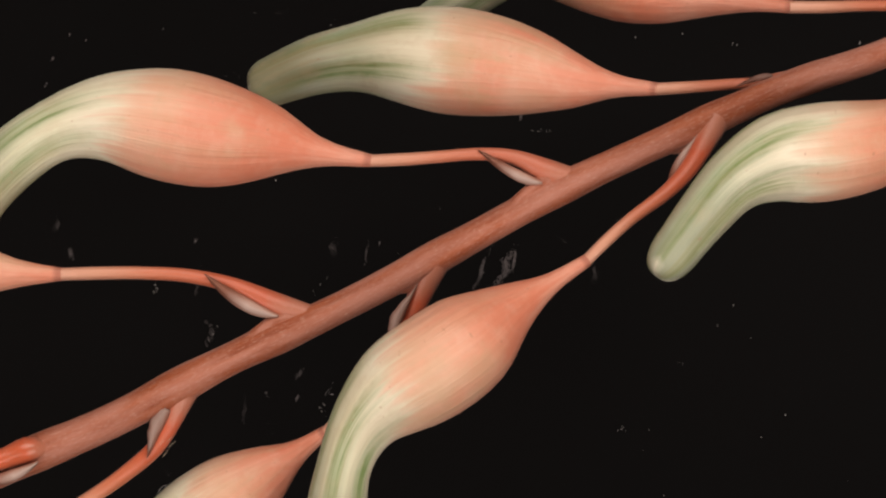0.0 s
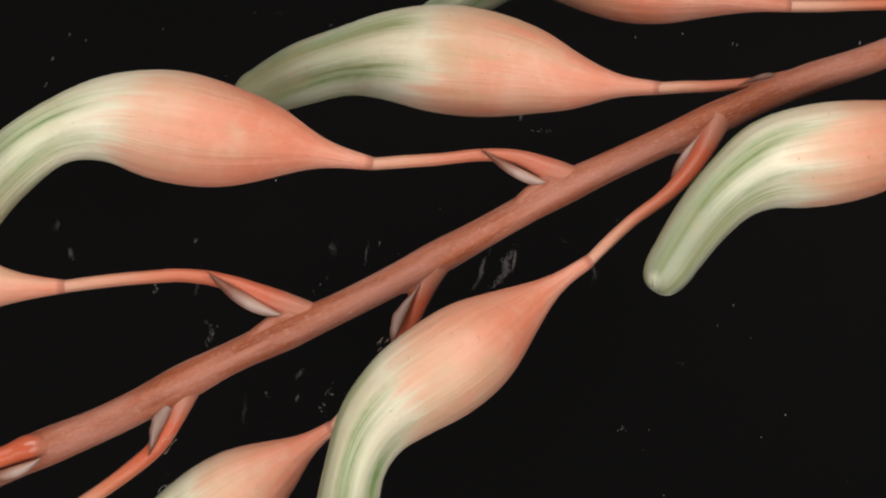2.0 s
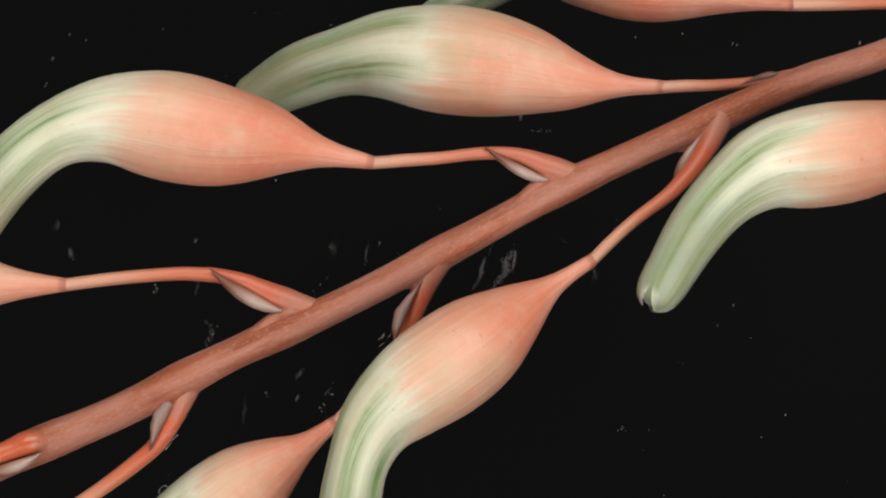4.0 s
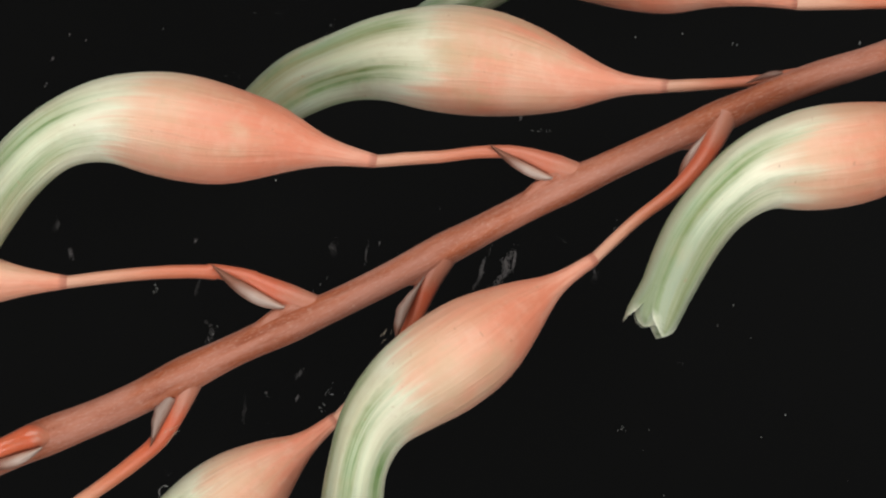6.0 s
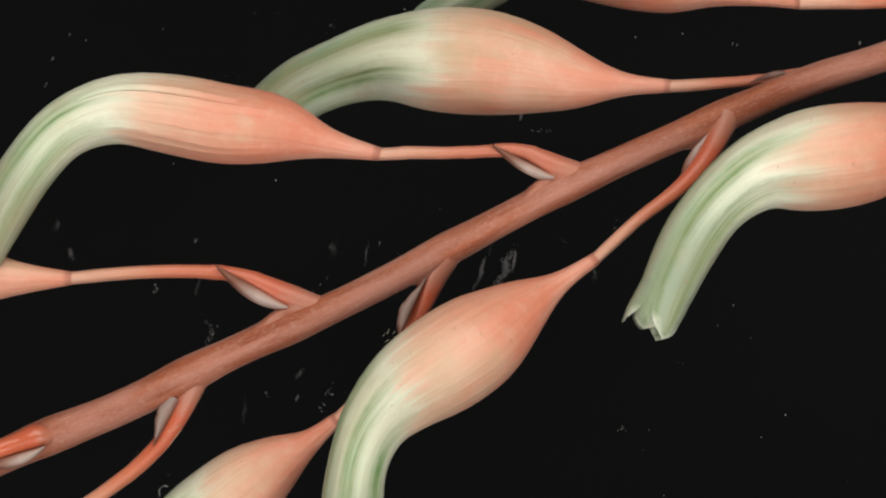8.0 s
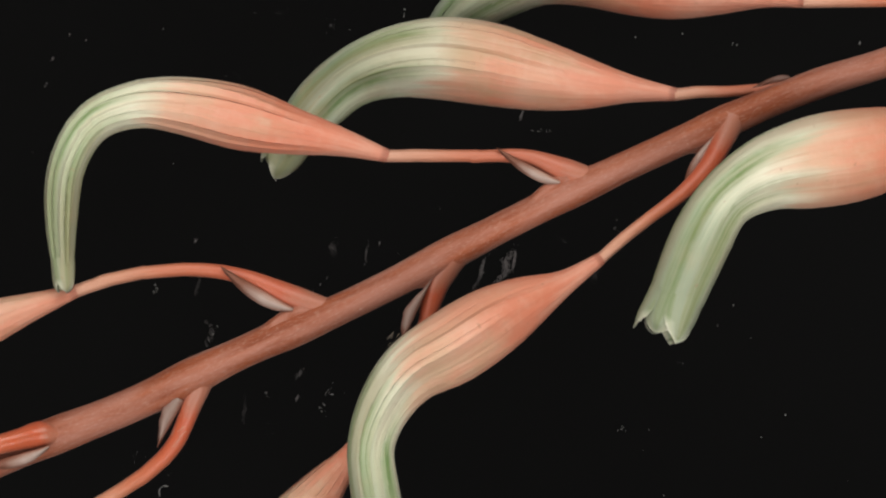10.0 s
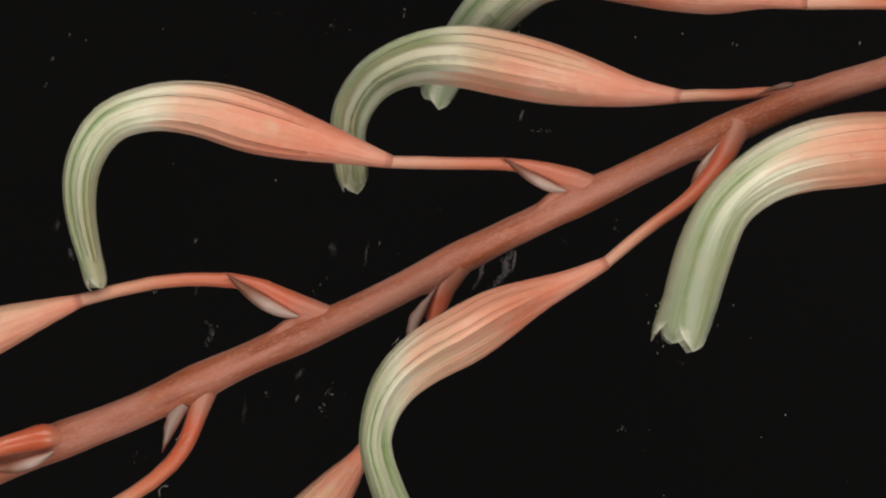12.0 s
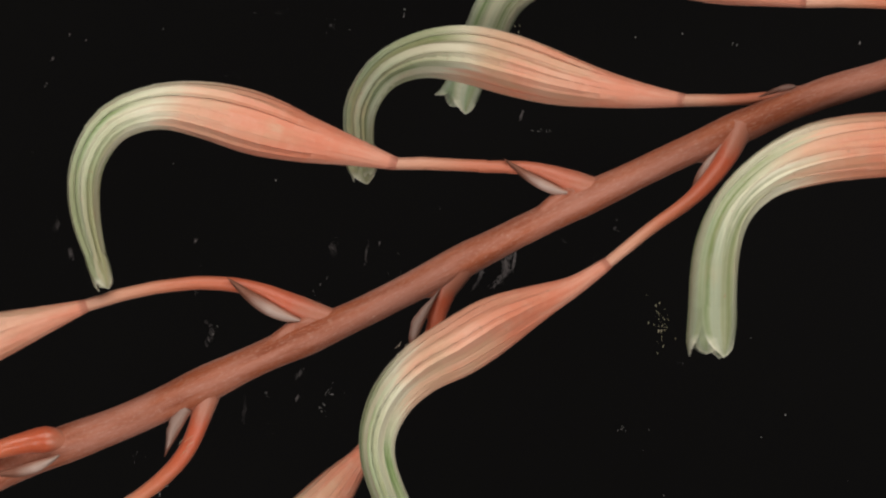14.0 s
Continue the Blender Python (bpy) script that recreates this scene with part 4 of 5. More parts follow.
hanging_bud['neck'][14] = [(21.0, -0.2, 8.7, 1.04), (20.02, -0.8, 6.6, 0.76), (18.7, -1.3, 4.8, 0.62), (17.02, -1.9, 3.2, 0.51), (14.85, -2.4, 1.7, 0.44), (12.9, -3.0, 0.2, 0.43), (11.2, -3.0, -1.2, 0.40)]
hanging_bud['body'][0] = [(10.0, -3.0, -0.7, 0.45), (7.32, -3.9, -2.48, 0.76), (4.6, -4.7, -4.2, 1.97), (2.1, -5.6, -6.1, 3.36), (-0.5, -6.5, -7.9, 3.67), (-3.2, -6.4, -9.6, 3.34), (-5.4, -6.3, -11.8, 2.36), (-6.7, -6.2, -14.6, 1.88), (-7.3, -6.1, -17.8, 2.07), (-7.5, -6.0, -20.9, 1.94)]
hanging_bud['body'][1.4] = [(10.4, -3.0, -0.7, 0.45), (7.72, -3.9, -2.48, 0.73), (5.1, -4.7, -4.4, 1.94), (2.6, -5.6, -6.3, 3.19), (0.1, -6.5, -8.1, 3.53), (-2.5, -6.4, -9.8, 3.26), (-4.7, -6.3, -12.0, 2.64), (-6.0, -6.2, -14.8, 2.08), (-6.6, -6.1, -17.9, 2.16), (-6.9, -6.0, -21.0, 2.03)]
hanging_bud['body'][3] = [(10.4, -3.0, -0.7, 0.45), (7.72, -3.9, -2.48, 0.73), (5.2, -4.7, -4.3, 2.02), (2.7, -5.6, -6.2, 3.25), (0.2, -6.5, -8.0, 3.57), (-2.4, -6.4, -9.8, 3.29), (-4.6, -6.3, -11.9, 2.66), (-5.9, -6.2, -14.7, 2.10), (-6.5, -6.1, -17.8, 2.14), (-6.8, -6.0, -20.9, 2.00)]
hanging_bud['body'][8.2] = [(10.7, -3.0, -0.6, 0.48), (8.02, -3.9, -2.38, 0.79), (5.4, -4.7, -4.1, 2.12), (2.8, -5.6, -6.0, 3.25), (0.2, -6.5, -7.7, 3.46), (-2.4, -6.4, -9.4, 3.06), (-4.6, -6.3, -11.7, 2.37), (-5.8, -6.2, -14.6, 2.03), (-6.2, -6.1, -17.7, 2.13), (-6.4, -6.0, -20.8, 1.97)]
hanging_bud['body'][10.3] = [(11.1, -3.0, -0.7, 0.45), (8.5, -3.9, -2.3, 0.87), (5.8, -4.7, -3.6, 1.80), (3.2, -5.6, -5.0, 2.36), (0.6, -6.5, -6.6, 2.47), (-2.0, -6.4, -8.1, 2.15), (-3.8, -6.3, -10.4, 1.82), (-4.8, -6.2, -13.2, 1.55), (-4.5, -6.1, -16.2, 1.58), (-3.5, -6.0, -20.5, 1.69)]
hanging_bud['body'][12.0] = [(11.4, -3.0, -1.0, 0.48), (8.8, -3.9, -2.2, 0.77), (6.2, -4.7, -3.3, 1.26), (3.7, -5.6, -4.5, 1.80), (1.3, -6.5, -5.9, 1.99), (-1.2, -6.4, -7.3, 1.86), (-3.2, -6.3, -9.1, 1.57), (-4.4, -6.2, -11.6, 1.18), (-4.5, -6.1, -14.4, 1.04), (-2.6, -6.0, -19.4, 1.22)]
hanging_bud['body'][14] = [(11.5, -3.0, -1.0, 0.49), (9.0, -3.9, -2.6, 0.72), (6.3, -4.7, -3.8, 1.31), (3.6, -5.6, -5.1, 1.89), (1.1, -6.5, -6.6, 2.02), (-1.5, -6.4, -8.1, 1.75), (-3.5, -6.3, -10.2, 1.49), (-4.5, -6.2, -12.9, 1.23), (-4.1, -6.1, -15.8, 1.14), (-2.0, -6.0, -20.6, 1.19)]
low_bud = dict(neck={}, body={})
low_bud['neck'][0] = [(-9.0, -0.0, -4.8, 0.70), (-11.9, -0.1, -3.95, 0.90), (-14.8, -0.2, -2.6, 0.58), (-17.9, -0.3, -1.9, 0.49), (-21.0, -0.4, -1.7, 0.46), (-24.2, -0.5, -1.7, 0.46), (-27.3, -0.5, -1.8, 0.45)]
low_bud['neck'][2] = [(-8.8, -0.0, -4.7, 0.70), (-11.8, -0.1, -3.75, 0.90), (-14.7, -0.2, -2.5, 0.58), (-17.8, -0.3, -1.9, 0.49), (-20.9, -0.4, -2.0, 0.46), (-24.0, -0.5, -2.3, 0.46), (-27.0, -0.5, -2.7, 0.45)]
low_bud['neck'][6.5] = [(-8.2, -0.0, -4.2, 0.70), (-11.2, -0.1, -3.15, 0.90), (-14.2, -0.2, -1.8, 0.58), (-17.3, -0.3, -1.5, 0.49), (-20.5, -0.4, -1.6, 0.46), (-23.7, -0.5, -1.9, 0.46), (-26.8, -0.5, -2.3, 0.45)]
low_bud['neck'][8.2] = [(-8.1, -0.0, -4.3, 0.70), (-11.0, -0.1, -3.35, 0.90), (-14.0, -0.2, -2.0, 0.58), (-17.1, -0.3, -1.6, 0.49), (-20.3, -0.4, -1.6, 0.46), (-23.4, -0.5, -1.8, 0.46), (-26.5, -0.5, -2.1, 0.45)]
low_bud['neck'][10.3] = [(-7.7, -0.0, -4.4, 0.70), (-10.7, -0.1, -3.45, 0.90), (-13.7, -0.2, -2.1, 0.58), (-16.8, -0.3, -1.5, 0.49), (-20.1, -0.4, -1.6, 0.46), (-23.2, -0.5, -2.2, 0.46), (-26.2, -0.5, -3.2, 0.45)]
low_bud['neck'][11.0] = [(-7.5, -0.0, -4.8, 0.70), (-10.5, -0.1, -3.85, 0.90), (-13.5, -0.2, -2.3, 0.58), (-16.7, -0.3, -1.9, 0.49), (-19.9, -0.4, -2.0, 0.46), (-23.1, -0.5, -2.6, 0.46), (-26.2, -0.5, -3.4, 0.45)]
low_bud['neck'][14] = [(-7.2, -0.0, -5.2, 0.70), (-10.1, -0.1, -4.25, 0.90), (-13.1, -0.2, -2.9, 0.59), (-16.2, -0.3, -2.4, 0.50), (-19.4, -0.4, -2.6, 0.46), (-22.5, -0.5, -3.2, 0.46), (-25.5, -0.5, -4.1, 0.45)]
low_bud['body'][0] = [(-26.8, -0.5, -1.8, 0.50), (-30.6, -0.5, -1.7, 1.14), (-34.4, -0.5, -1.4, 2.70), (-38.2, -0.5, -1.5, 3.85), (-41.9, -0.5, -1.3, 3.95), (-45.7, -0.4, -1.4, 3.13), (-49.3, -0.3, -2.7, 2.27), (-52.1, -0.2, -5.2, 2.19), (-54.2, -0.1, -8.4, 2.05), (-55.1, -0.0, -12.1, 1.50)]
low_bud['body'][2.0] = [(-26.6, -0.5, -2.7, 0.50), (-30.4, -0.5, -2.7, 1.15), (-34.2, -0.5, -2.5, 2.66), (-38.0, -0.5, -2.7, 3.77), (-41.8, -0.5, -2.6, 3.92), (-45.7, -0.4, -3.0, 3.11), (-49.2, -0.3, -4.5, 2.28), (-51.9, -0.2, -7.1, 2.28), (-53.8, -0.1, -10.5, 2.15), (-54.6, -0.0, -14.2, 1.52)]
low_bud['body'][6.5] = [(-26.3, -0.5, -2.3, 0.52), (-30.1, -0.5, -2.2, 1.18), (-34.0, -0.5, -2.1, 2.54), (-37.8, -0.5, -2.4, 3.56), (-41.6, -0.5, -2.4, 3.68), (-45.5, -0.4, -2.7, 3.06), (-48.9, -0.3, -4.4, 2.41), (-51.4, -0.2, -7.4, 2.20), (-53.1, -0.1, -10.8, 2.15), (-53.8, -0.0, -14.6, 1.49)]
low_bud['body'][8.2] = [(-26.0, -0.5, -2.0, 0.50), (-29.9, -0.5, -2.1, 1.16), (-33.7, -0.5, -2.0, 2.27), (-37.4, -0.5, -2.6, 2.73), (-41.2, -0.5, -2.8, 2.66), (-45.0, -0.4, -3.4, 2.32), (-48.1, -0.3, -5.5, 2.02), (-49.9, -0.2, -8.9, 1.91), (-51.0, -0.1, -12.5, 1.80), (-51.7, -0.0, -16.3, 1.41)]
low_bud['body'][10.3] = [(-25.8, -0.5, -3.0, 0.50), (-29.1, -0.5, -4.3, 1.01), (-32.4, -0.5, -5.6, 1.65), (-35.7, -0.5, -6.9, 2.13), (-39.0, -0.5, -8.2, 1.92), (-42.0, -0.4, -10.2, 1.60), (-44.0, -0.3, -13.1, 1.41), (-43.7, -0.2, -16.6, 1.27), (-41.9, -0.1, -19.7, 1.12), (-39.6, -0.0, -22.3, 0.72)]
low_bud['body'][11.0] = [(-25.7, -0.5, -3.3, 0.52), (-29.0, -0.5, -4.4, 1.08), (-32.3, -0.5, -5.6, 1.71), (-35.6, -0.5, -6.8, 2.07), (-38.8, -0.5, -8.0, 1.88), (-41.8, -0.4, -9.9, 1.62), (-43.9, -0.3, -12.7, 1.47), (-43.7, -0.2, -16.1, 1.29), (-41.9, -0.1, -19.1, 1.09), (-39.4, -0.0, -21.6, 0.85)]
low_bud['body'][14] = [(-25.1, -0.5, -4.0, 0.52), (-28.4, -0.5, -5.1, 1.05), (-31.7, -0.5, -6.2, 1.70), (-35.1, -0.5, -7.3, 2.16), (-38.4, -0.5, -8.4, 1.95), (-41.4, -0.4, -10.1, 1.53), (-43.5, -0.3, -12.9, 1.37), (-43.4, -0.2, -16.3, 1.19), (-41.6, -0.1, -19.3, 1.04), (-39.0, -0.0, -21.6, 0.70)]
wide_bud = dict(neck={}, body={})
wide_bud['neck'][0] = [(49.2, -0.0, 21.8, 0.88), (48.6, -0.5, 19.4, 0.62), (47.9, -1.0, 17.0, 0.52), (46.9, -1.5, 14.7, 0.45), (45.5, -2.0, 12.5, 0.43), (43.8, -2.5, 10.7, 0.44), (41.8, -2.5, 9.3, 0.44)]
wide_bud['neck'][8.2] = [(50.1, -0.0, 22.2, 0.88), (49.4, -0.5, 19.6, 0.62), (48.6, -1.0, 17.0, 0.50), (47.4, -1.5, 14.6, 0.45), (45.8, -2.0, 12.4, 0.43), (43.8, -2.5, 10.6, 0.44), (41.7, -2.5, 9.1, 0.44)]
wide_bud['neck'][14] = [(51.0, -0.0, 21.0, 0.88), (50.2, -0.5, 18.5, 0.61), (49.2, -1.0, 16.0, 0.49), (47.8, -1.5, 13.7, 0.44), (46.1, -2.0, 11.6, 0.43), (44.0, -2.5, 9.9, 0.44), (41.7, -2.5, 8.8, 0.44)]
wide_bud['body'][0] = [(42.0, -2.5, 9.5, 0.47), (38.7, -3.4, 9.3, 0.81), (35.4, -4.2, 8.8, 1.60), (32.2, -5.1, 8.0, 2.43), (29.1, -6.0, 7.1, 3.11), (25.9, -6.3, 6.6, 3.40), (22.8, -6.6, 6.2, 3.07), (20.0, -6.9, 4.8, 2.26), (17.9, -7.2, 2.6, 1.91), (16.0, -7.5, 0.2, 1.67)]
wide_bud['body'][2] = [(42.0, -2.5, 9.4, 0.47), (38.6, -3.4, 9.3, 0.82), (35.3, -4.2, 8.7, 1.63), (32.0, -5.1, 7.7, 2.60), (28.8, -6.0, 6.9, 3.31), (25.6, -6.3, 6.4, 3.53), (22.4, -6.6, 5.8, 3.16), (19.7, -6.9, 4.2, 2.34), (17.5, -7.2, 1.9, 1.99), (15.7, -7.5, -0.7, 1.71)]
wide_bud['body'][3.2] = [(42.0, -2.5, 9.4, 0.47), (38.6, -3.4, 9.3, 0.83), (35.2, -4.2, 8.7, 1.65), (32.0, -5.1, 7.7, 2.62), (28.7, -6.0, 6.9, 3.33), (25.5, -6.3, 6.4, 3.53), (22.3, -6.6, 5.8, 3.12), (19.6, -6.9, 4.1, 2.31), (17.4, -7.2, 1.7, 1.99), (15.6, -7.5, -0.9, 1.71)]
wide_bud['body'][5.3] = [(42.0, -2.5, 9.3, 0.47), (38.4, -3.4, 9.2, 0.85), (34.9, -4.2, 8.6, 1.73), (31.6, -5.1, 7.4, 2.81), (28.2, -6.0, 6.6, 3.49), (24.8, -6.3, 6.1, 3.49), (21.6, -6.6, 5.3, 2.76), (18.9, -6.9, 3.3, 2.24), (16.8, -7.2, 0.7, 2.07), (15.1, -7.5, -2.8, 1.77)]
wide_bud['body'][8.2] = [(42.0, -2.5, 9.3, 0.47), (38.4, -3.4, 9.1, 0.86), (34.9, -4.2, 8.5, 1.74), (31.5, -5.1, 7.3, 2.85), (28.1, -6.0, 6.5, 3.53), (24.7, -6.3, 6.0, 3.47), (21.5, -6.6, 5.2, 2.65), (18.8, -6.9, 3.2, 2.15), (16.8, -7.2, 0.5, 2.10), (15.1, -7.5, -3.0, 1.85)]
wide_bud['body'][10.3] = [(42.0, -2.5, 9.1, 0.47), (38.5, -3.4, 9.0, 0.85), (35.1, -4.2, 8.4, 1.60), (31.8, -5.1, 7.3, 2.50), (28.4, -6.0, 6.5, 3.06), (25.2, -6.3, 5.9, 3.04), (22.0, -6.6, 5.1, 2.49), (19.2, -6.9, 3.3, 1.97), (17.5, -7.2, 0.5, 2.10), (15.9, -7.5, -3.3, 1.92)]
wide_bud['body'][11.0] = [(42.0, -2.5, 9.1, 0.47), (38.5, -3.4, 8.9, 0.85), (35.0, -4.2, 8.3, 1.62), (31.7, -5.1, 7.2, 2.40), (28.3, -6.0, 6.6, 2.79), (25.1, -6.3, 6.0, 2.66), (21.9, -6.6, 5.1, 2.14), (19.2, -6.9, 3.1, 1.87), (17.5, -7.2, 0.4, 1.99), (15.9, -7.5, -3.4, 1.94)]
wide_bud['body'][12.5] = [(42.0, -2.5, 9.0, 0.47), (38.5, -3.4, 8.9, 0.86), (35.0, -4.2, 8.2, 1.64), (31.6, -5.1, 7.2, 2.26), (28.2, -6.0, 6.9, 2.40), (24.8, -6.3, 6.4, 2.24), (21.8, -6.6, 5.1, 1.91), (19.3, -6.9, 2.9, 1.79), (18.0, -7.2, -0.1, 1.94), (17.2, -7.5, -3.9, 1.83)]
wide_bud['body'][13.2] = [(42.0, -2.5, 9.0, 0.47), (38.5, -3.4, 8.8, 0.85), (35.1, -4.2, 8.2, 1.63), (31.8, -5.1, 7.3, 2.18), (28.3, -6.0, 7.0, 2.26), (25.1, -6.3, 6.4, 2.12), (22.0, -6.6, 5.2, 1.74), (19.7, -6.9, 2.9, 1.58), (18.5, -7.2, -0.1, 1.70), (18.0, -7.5, -3.9, 1.70)]
wide_bud['body'][14] = [(42.0, -2.5, 9.0, 0.47), (38.5, -3.4, 8.8, 0.85), (35.1, -4.2, 8.2, 1.64), (31.7, -5.1, 7.3, 2.15), (28.3, -6.0, 7.0, 2.20), (25.0, -6.3, 6.4, 2.03), (21.9, -6.6, 5.0, 1.56), (19.6, -6.9, 2.7, 1.43), (18.5, -7.2, -0.4, 1.58), (18.25, -7.5, -4.3, 1.64)]
high_bud = dict(neck={}, body={})
high_bud['neck'][0] = [(40.0, -0.0, 17.5, 0.60), (37.7, 1.0, 17.2, 0.41), (35.3, 2.0, 17.3, 0.40), (32.8, 3.0, 17.5, 0.41), (30.3, 4.0, 17.6, 0.41), (27.8, 5.0, 17.6, 0.45), (25.2, 5.0, 17.6, 0.46)]
high_bud['neck'][8.2] = [(40.9, -0.0, 17.9, 0.60), (38.5, 1.0, 17.6, 0.41), (36.1, 2.0, 17.6, 0.40), (33.6, 3.0, 17.8, 0.41), (31.1, 4.0, 17.8, 0.41), (28.6, 5.0, 17.9, 0.44), (25.9, 5.0, 17.9, 0.46)]
high_bud['neck'][11.0] = [(41.4, -0.0, 17.3, 0.60), (39.0, 1.0, 17.1, 0.41), (36.6, 2.0, 17.3, 0.40), (34.1, 3.0, 17.6, 0.41), (31.6, 4.0, 17.8, 0.41), (29.0, 5.0, 17.9, 0.44), (26.3, 5.0, 17.9, 0.46)]
high_bud['neck'][14] = [(41.8, -0.0, 16.8, 0.60), (39.3, 1.0, 16.8, 0.41), (36.8, 2.0, 17.1, 0.40), (34.3, 3.0, 17.5, 0.41), (31.7, 4.0, 17.8, 0.41), (29.0, 5.0, 18.0, 0.44), (26.3, 5.0, 18.0, 0.46)]
high_bud['body'][0] = [(25.5, 5.0, 17.6, 0.49), (22.7, 6.7, 18.1, 0.68), (19.9, 8.5, 18.9, 1.71), (17.0, 10.2, 19.7, 2.86), (14.0, 11.9, 20.4, 3.30), (11.0, 13.3, 21.2, 3.11), (7.9, 14.8, 21.8, 2.47), (4.8, 16.2, 21.1, 1.78), (2.1, 17.6, 19.6, 1.77), (-0.7, 19.0, 18.0, 1.49)]
high_bud['body'][3.2] = [(25.7, 5.0, 17.6, 0.49), (22.9, 6.7, 18.1, 0.68), (20.1, 8.5, 18.9, 1.71), (17.1, 10.2, 19.7, 2.86), (14.2, 11.9, 20.4, 3.30), (11.2, 13.3, 21.2, 3.11), (8.0, 14.8, 21.8, 2.47), (5.0, 16.2, 21.1, 1.78), (2.2, 17.6, 19.6, 1.77), (-0.6, 19.0, 18.0, 1.49)]
high_bud['body'][6.5] = [(26.2, 5.0, 17.9, 0.49), (23.3, 6.7, 18.4, 0.56), (20.4, 8.5, 19.3, 1.37), (17.5, 10.2, 20.2, 2.60), (14.4, 11.9, 21.0, 2.95), (11.3, 13.3, 21.6, 2.77), (8.1, 14.8, 21.9, 2.23), (5.0, 16.2, 21.1, 1.74), (2.1, 17.6, 19.6, 1.80), (-0.8, 19.0, 18.0, 1.53)]
high_bud['body'][8.2] = [(26.2, 5.0, 17.9, 0.49), (23.3, 6.7, 18.4, 0.56), (20.4, 8.5, 19.3, 1.37), (17.5, 10.2, 20.2, 2.60), (14.4, 11.9, 21.0, 2.95), (11.3, 13.3, 21.6, 2.77), (8.1, 14.8, 21.9, 2.23), (5.0, 16.2, 21.1, 1.74), (2.1, 17.6, 19.6, 1.80), (-0.8, 19.0, 18.0, 1.53)]
high_bud['body'][10.3] = [(26.6, 5.0, 18.0, 0.49), (23.6, 6.7, 18.4, 0.69), (20.5, 8.5, 18.9, 1.67), (17.4, 10.2, 19.6, 2.51), (14.2, 11.9, 20.4, 2.78), (10.75, 13.3, 20.9, 2.51), (7.2, 14.8, 20.7, 2.12), (4.0, 16.2, 19.6, 2.18), (1.3, 17.6, 17.9, 1.91), (-0.6, 19.0, 15.3, 1.43)]
high_bud['body'][11.0] = [(26.6, 5.0, 17.9, 0.49), (23.5, 6.7, 18.3, 0.71), (20.4, 8.5, 18.7, 1.73), (17.1, 10.2, 19.4, 2.54), (13.9, 11.9, 20.1, 2.83), (10.35, 13.3, 20.6, 2.52), (6.7, 14.8, 20.3, 2.15), (3.6, 16.2, 19.0, 2.24), (1.1, 17.6, 16.7, 1.82), (-0.7, 19.0, 13.9, 1.48)]
high_bud['body'][12.5] = [(26.6, 5.0, 17.9, 0.45), (23.6, 6.7, 18.4, 0.68), (20.5, 8.5, 19.2, 1.52), (17.3, 10.2, 20.3, 2.01), (14.1, 11.9, 21.2, 2.02), (10.8, 13.3, 21.5, 1.81), (7.5, 14.8, 20.9, 1.72), (4.6, 16.2, 19.1, 2.07), (2.4, 17.6, 16.5, 1.94), (0.6, 19.0, 13.5, 1.46)]
high_bud['body'][14] = [(26.6, 5.0, 18.0, 0.45), (23.6, 6.7, 18.5, 0.68), (20.5, 8.5, 19.5, 1.37), (17.4, 10.2, 20.7, 1.83), (14.2, 11.9, 21.6, 1.86), (10.9, 13.3, 21.7, 1.68), (7.6, 14.8, 21.1, 1.52), (4.7, 16.2, 19.4, 1.69), (3.1, 17.6, 16.4, 1.66), (1.8, 19.0, 13.2, 1.37)]
hidden_bud = dict(neck={}, body={})
hidden_bud['neck'][0] = [(-0.6, -0.0, -0.9, 1.12), (-1.6, 0.4, -3.1, 0.89), (-2.5, 0.8, -5.4, 0.58), (-3.8, 1.2, -7.5, 0.45), (-5.3, 1.6, -9.6, 0.41), (-6.9, 2.0, -11.5, 0.40), (-8.6, 2.0, -13.3, 0.38)]
hidden_bud['neck'][3] = [(-0.4, -0.0, -0.7, 1.12), (-1.4, 0.4, -2.7, 0.90), (-2.2, 0.8, -5.0, 0.59), (-3.3, 1.2, -7.1, 0.47), (-4.7, 1.6, -9.0, 0.41), (-6.3, 2.0, -10.9, 0.40), (-7.8, 2.0, -12.6, 0.38)]
hidden_bud['neck'][8.2] = [(0.2, -0.0, -0.4, 1.12), (-0.8, 0.4, -2.4, 0.90), (-1.7, 0.8, -4.7, 0.59), (-2.9, 1.2, -6.8, 0.46), (-4.4, 1.6, -8.7, 0.41), (-6.0, 2.0, -10.6, 0.40), (-7.7, 2.0, -12.3, 0.38)]
hidden_bud['neck'][10.3] = [(0.6, -0.0, -0.7, 1.12), (-0.4, 0.4, -2.6, 0.91), (-1.0, 0.8, -4.8, 0.60), (-1.7, 1.2, -6.9, 0.47), (-2.7, 1.6, -9.0, 0.41), (-3.9, 2.0, -10.9, 0.40), (-5.2, 2.0, -12.7, 0.38)]
hidden_bud['neck'][14] = [(1.2, -0.0, -1.2, 1.12), (0.1, 0.4, -3.0, 0.93), (-0.5, 0.8, -5.1, 0.62), (-1.2, 1.2, -7.1, 0.48), (-2.1, 1.6, -9.1, 0.42), (-3.3, 2.0, -10.9, 0.40), (-4.6, 2.0, -12.6, 0.38)]
hidden_bud['body'][0] = [(-8.3, 2.0, -12.9, 0.40), (-10.5, 2.5, -14.6, 0.89), (-12.7, 3.0, -16.1, 2.12), (-14.9, 3.5, -17.7, 3.15), (-17.1, 4.0, -19.4, 3.53), (-19.3, 4.2, -21.0, 3.30), (-21.3, 4.4, -22.8, 2.91), (-22.8, 4.6, -25.1, 2.52), (-23.8, 4.8, -27.6, 2.18), (-24.4, 5.0, -30.3, 1.43)]
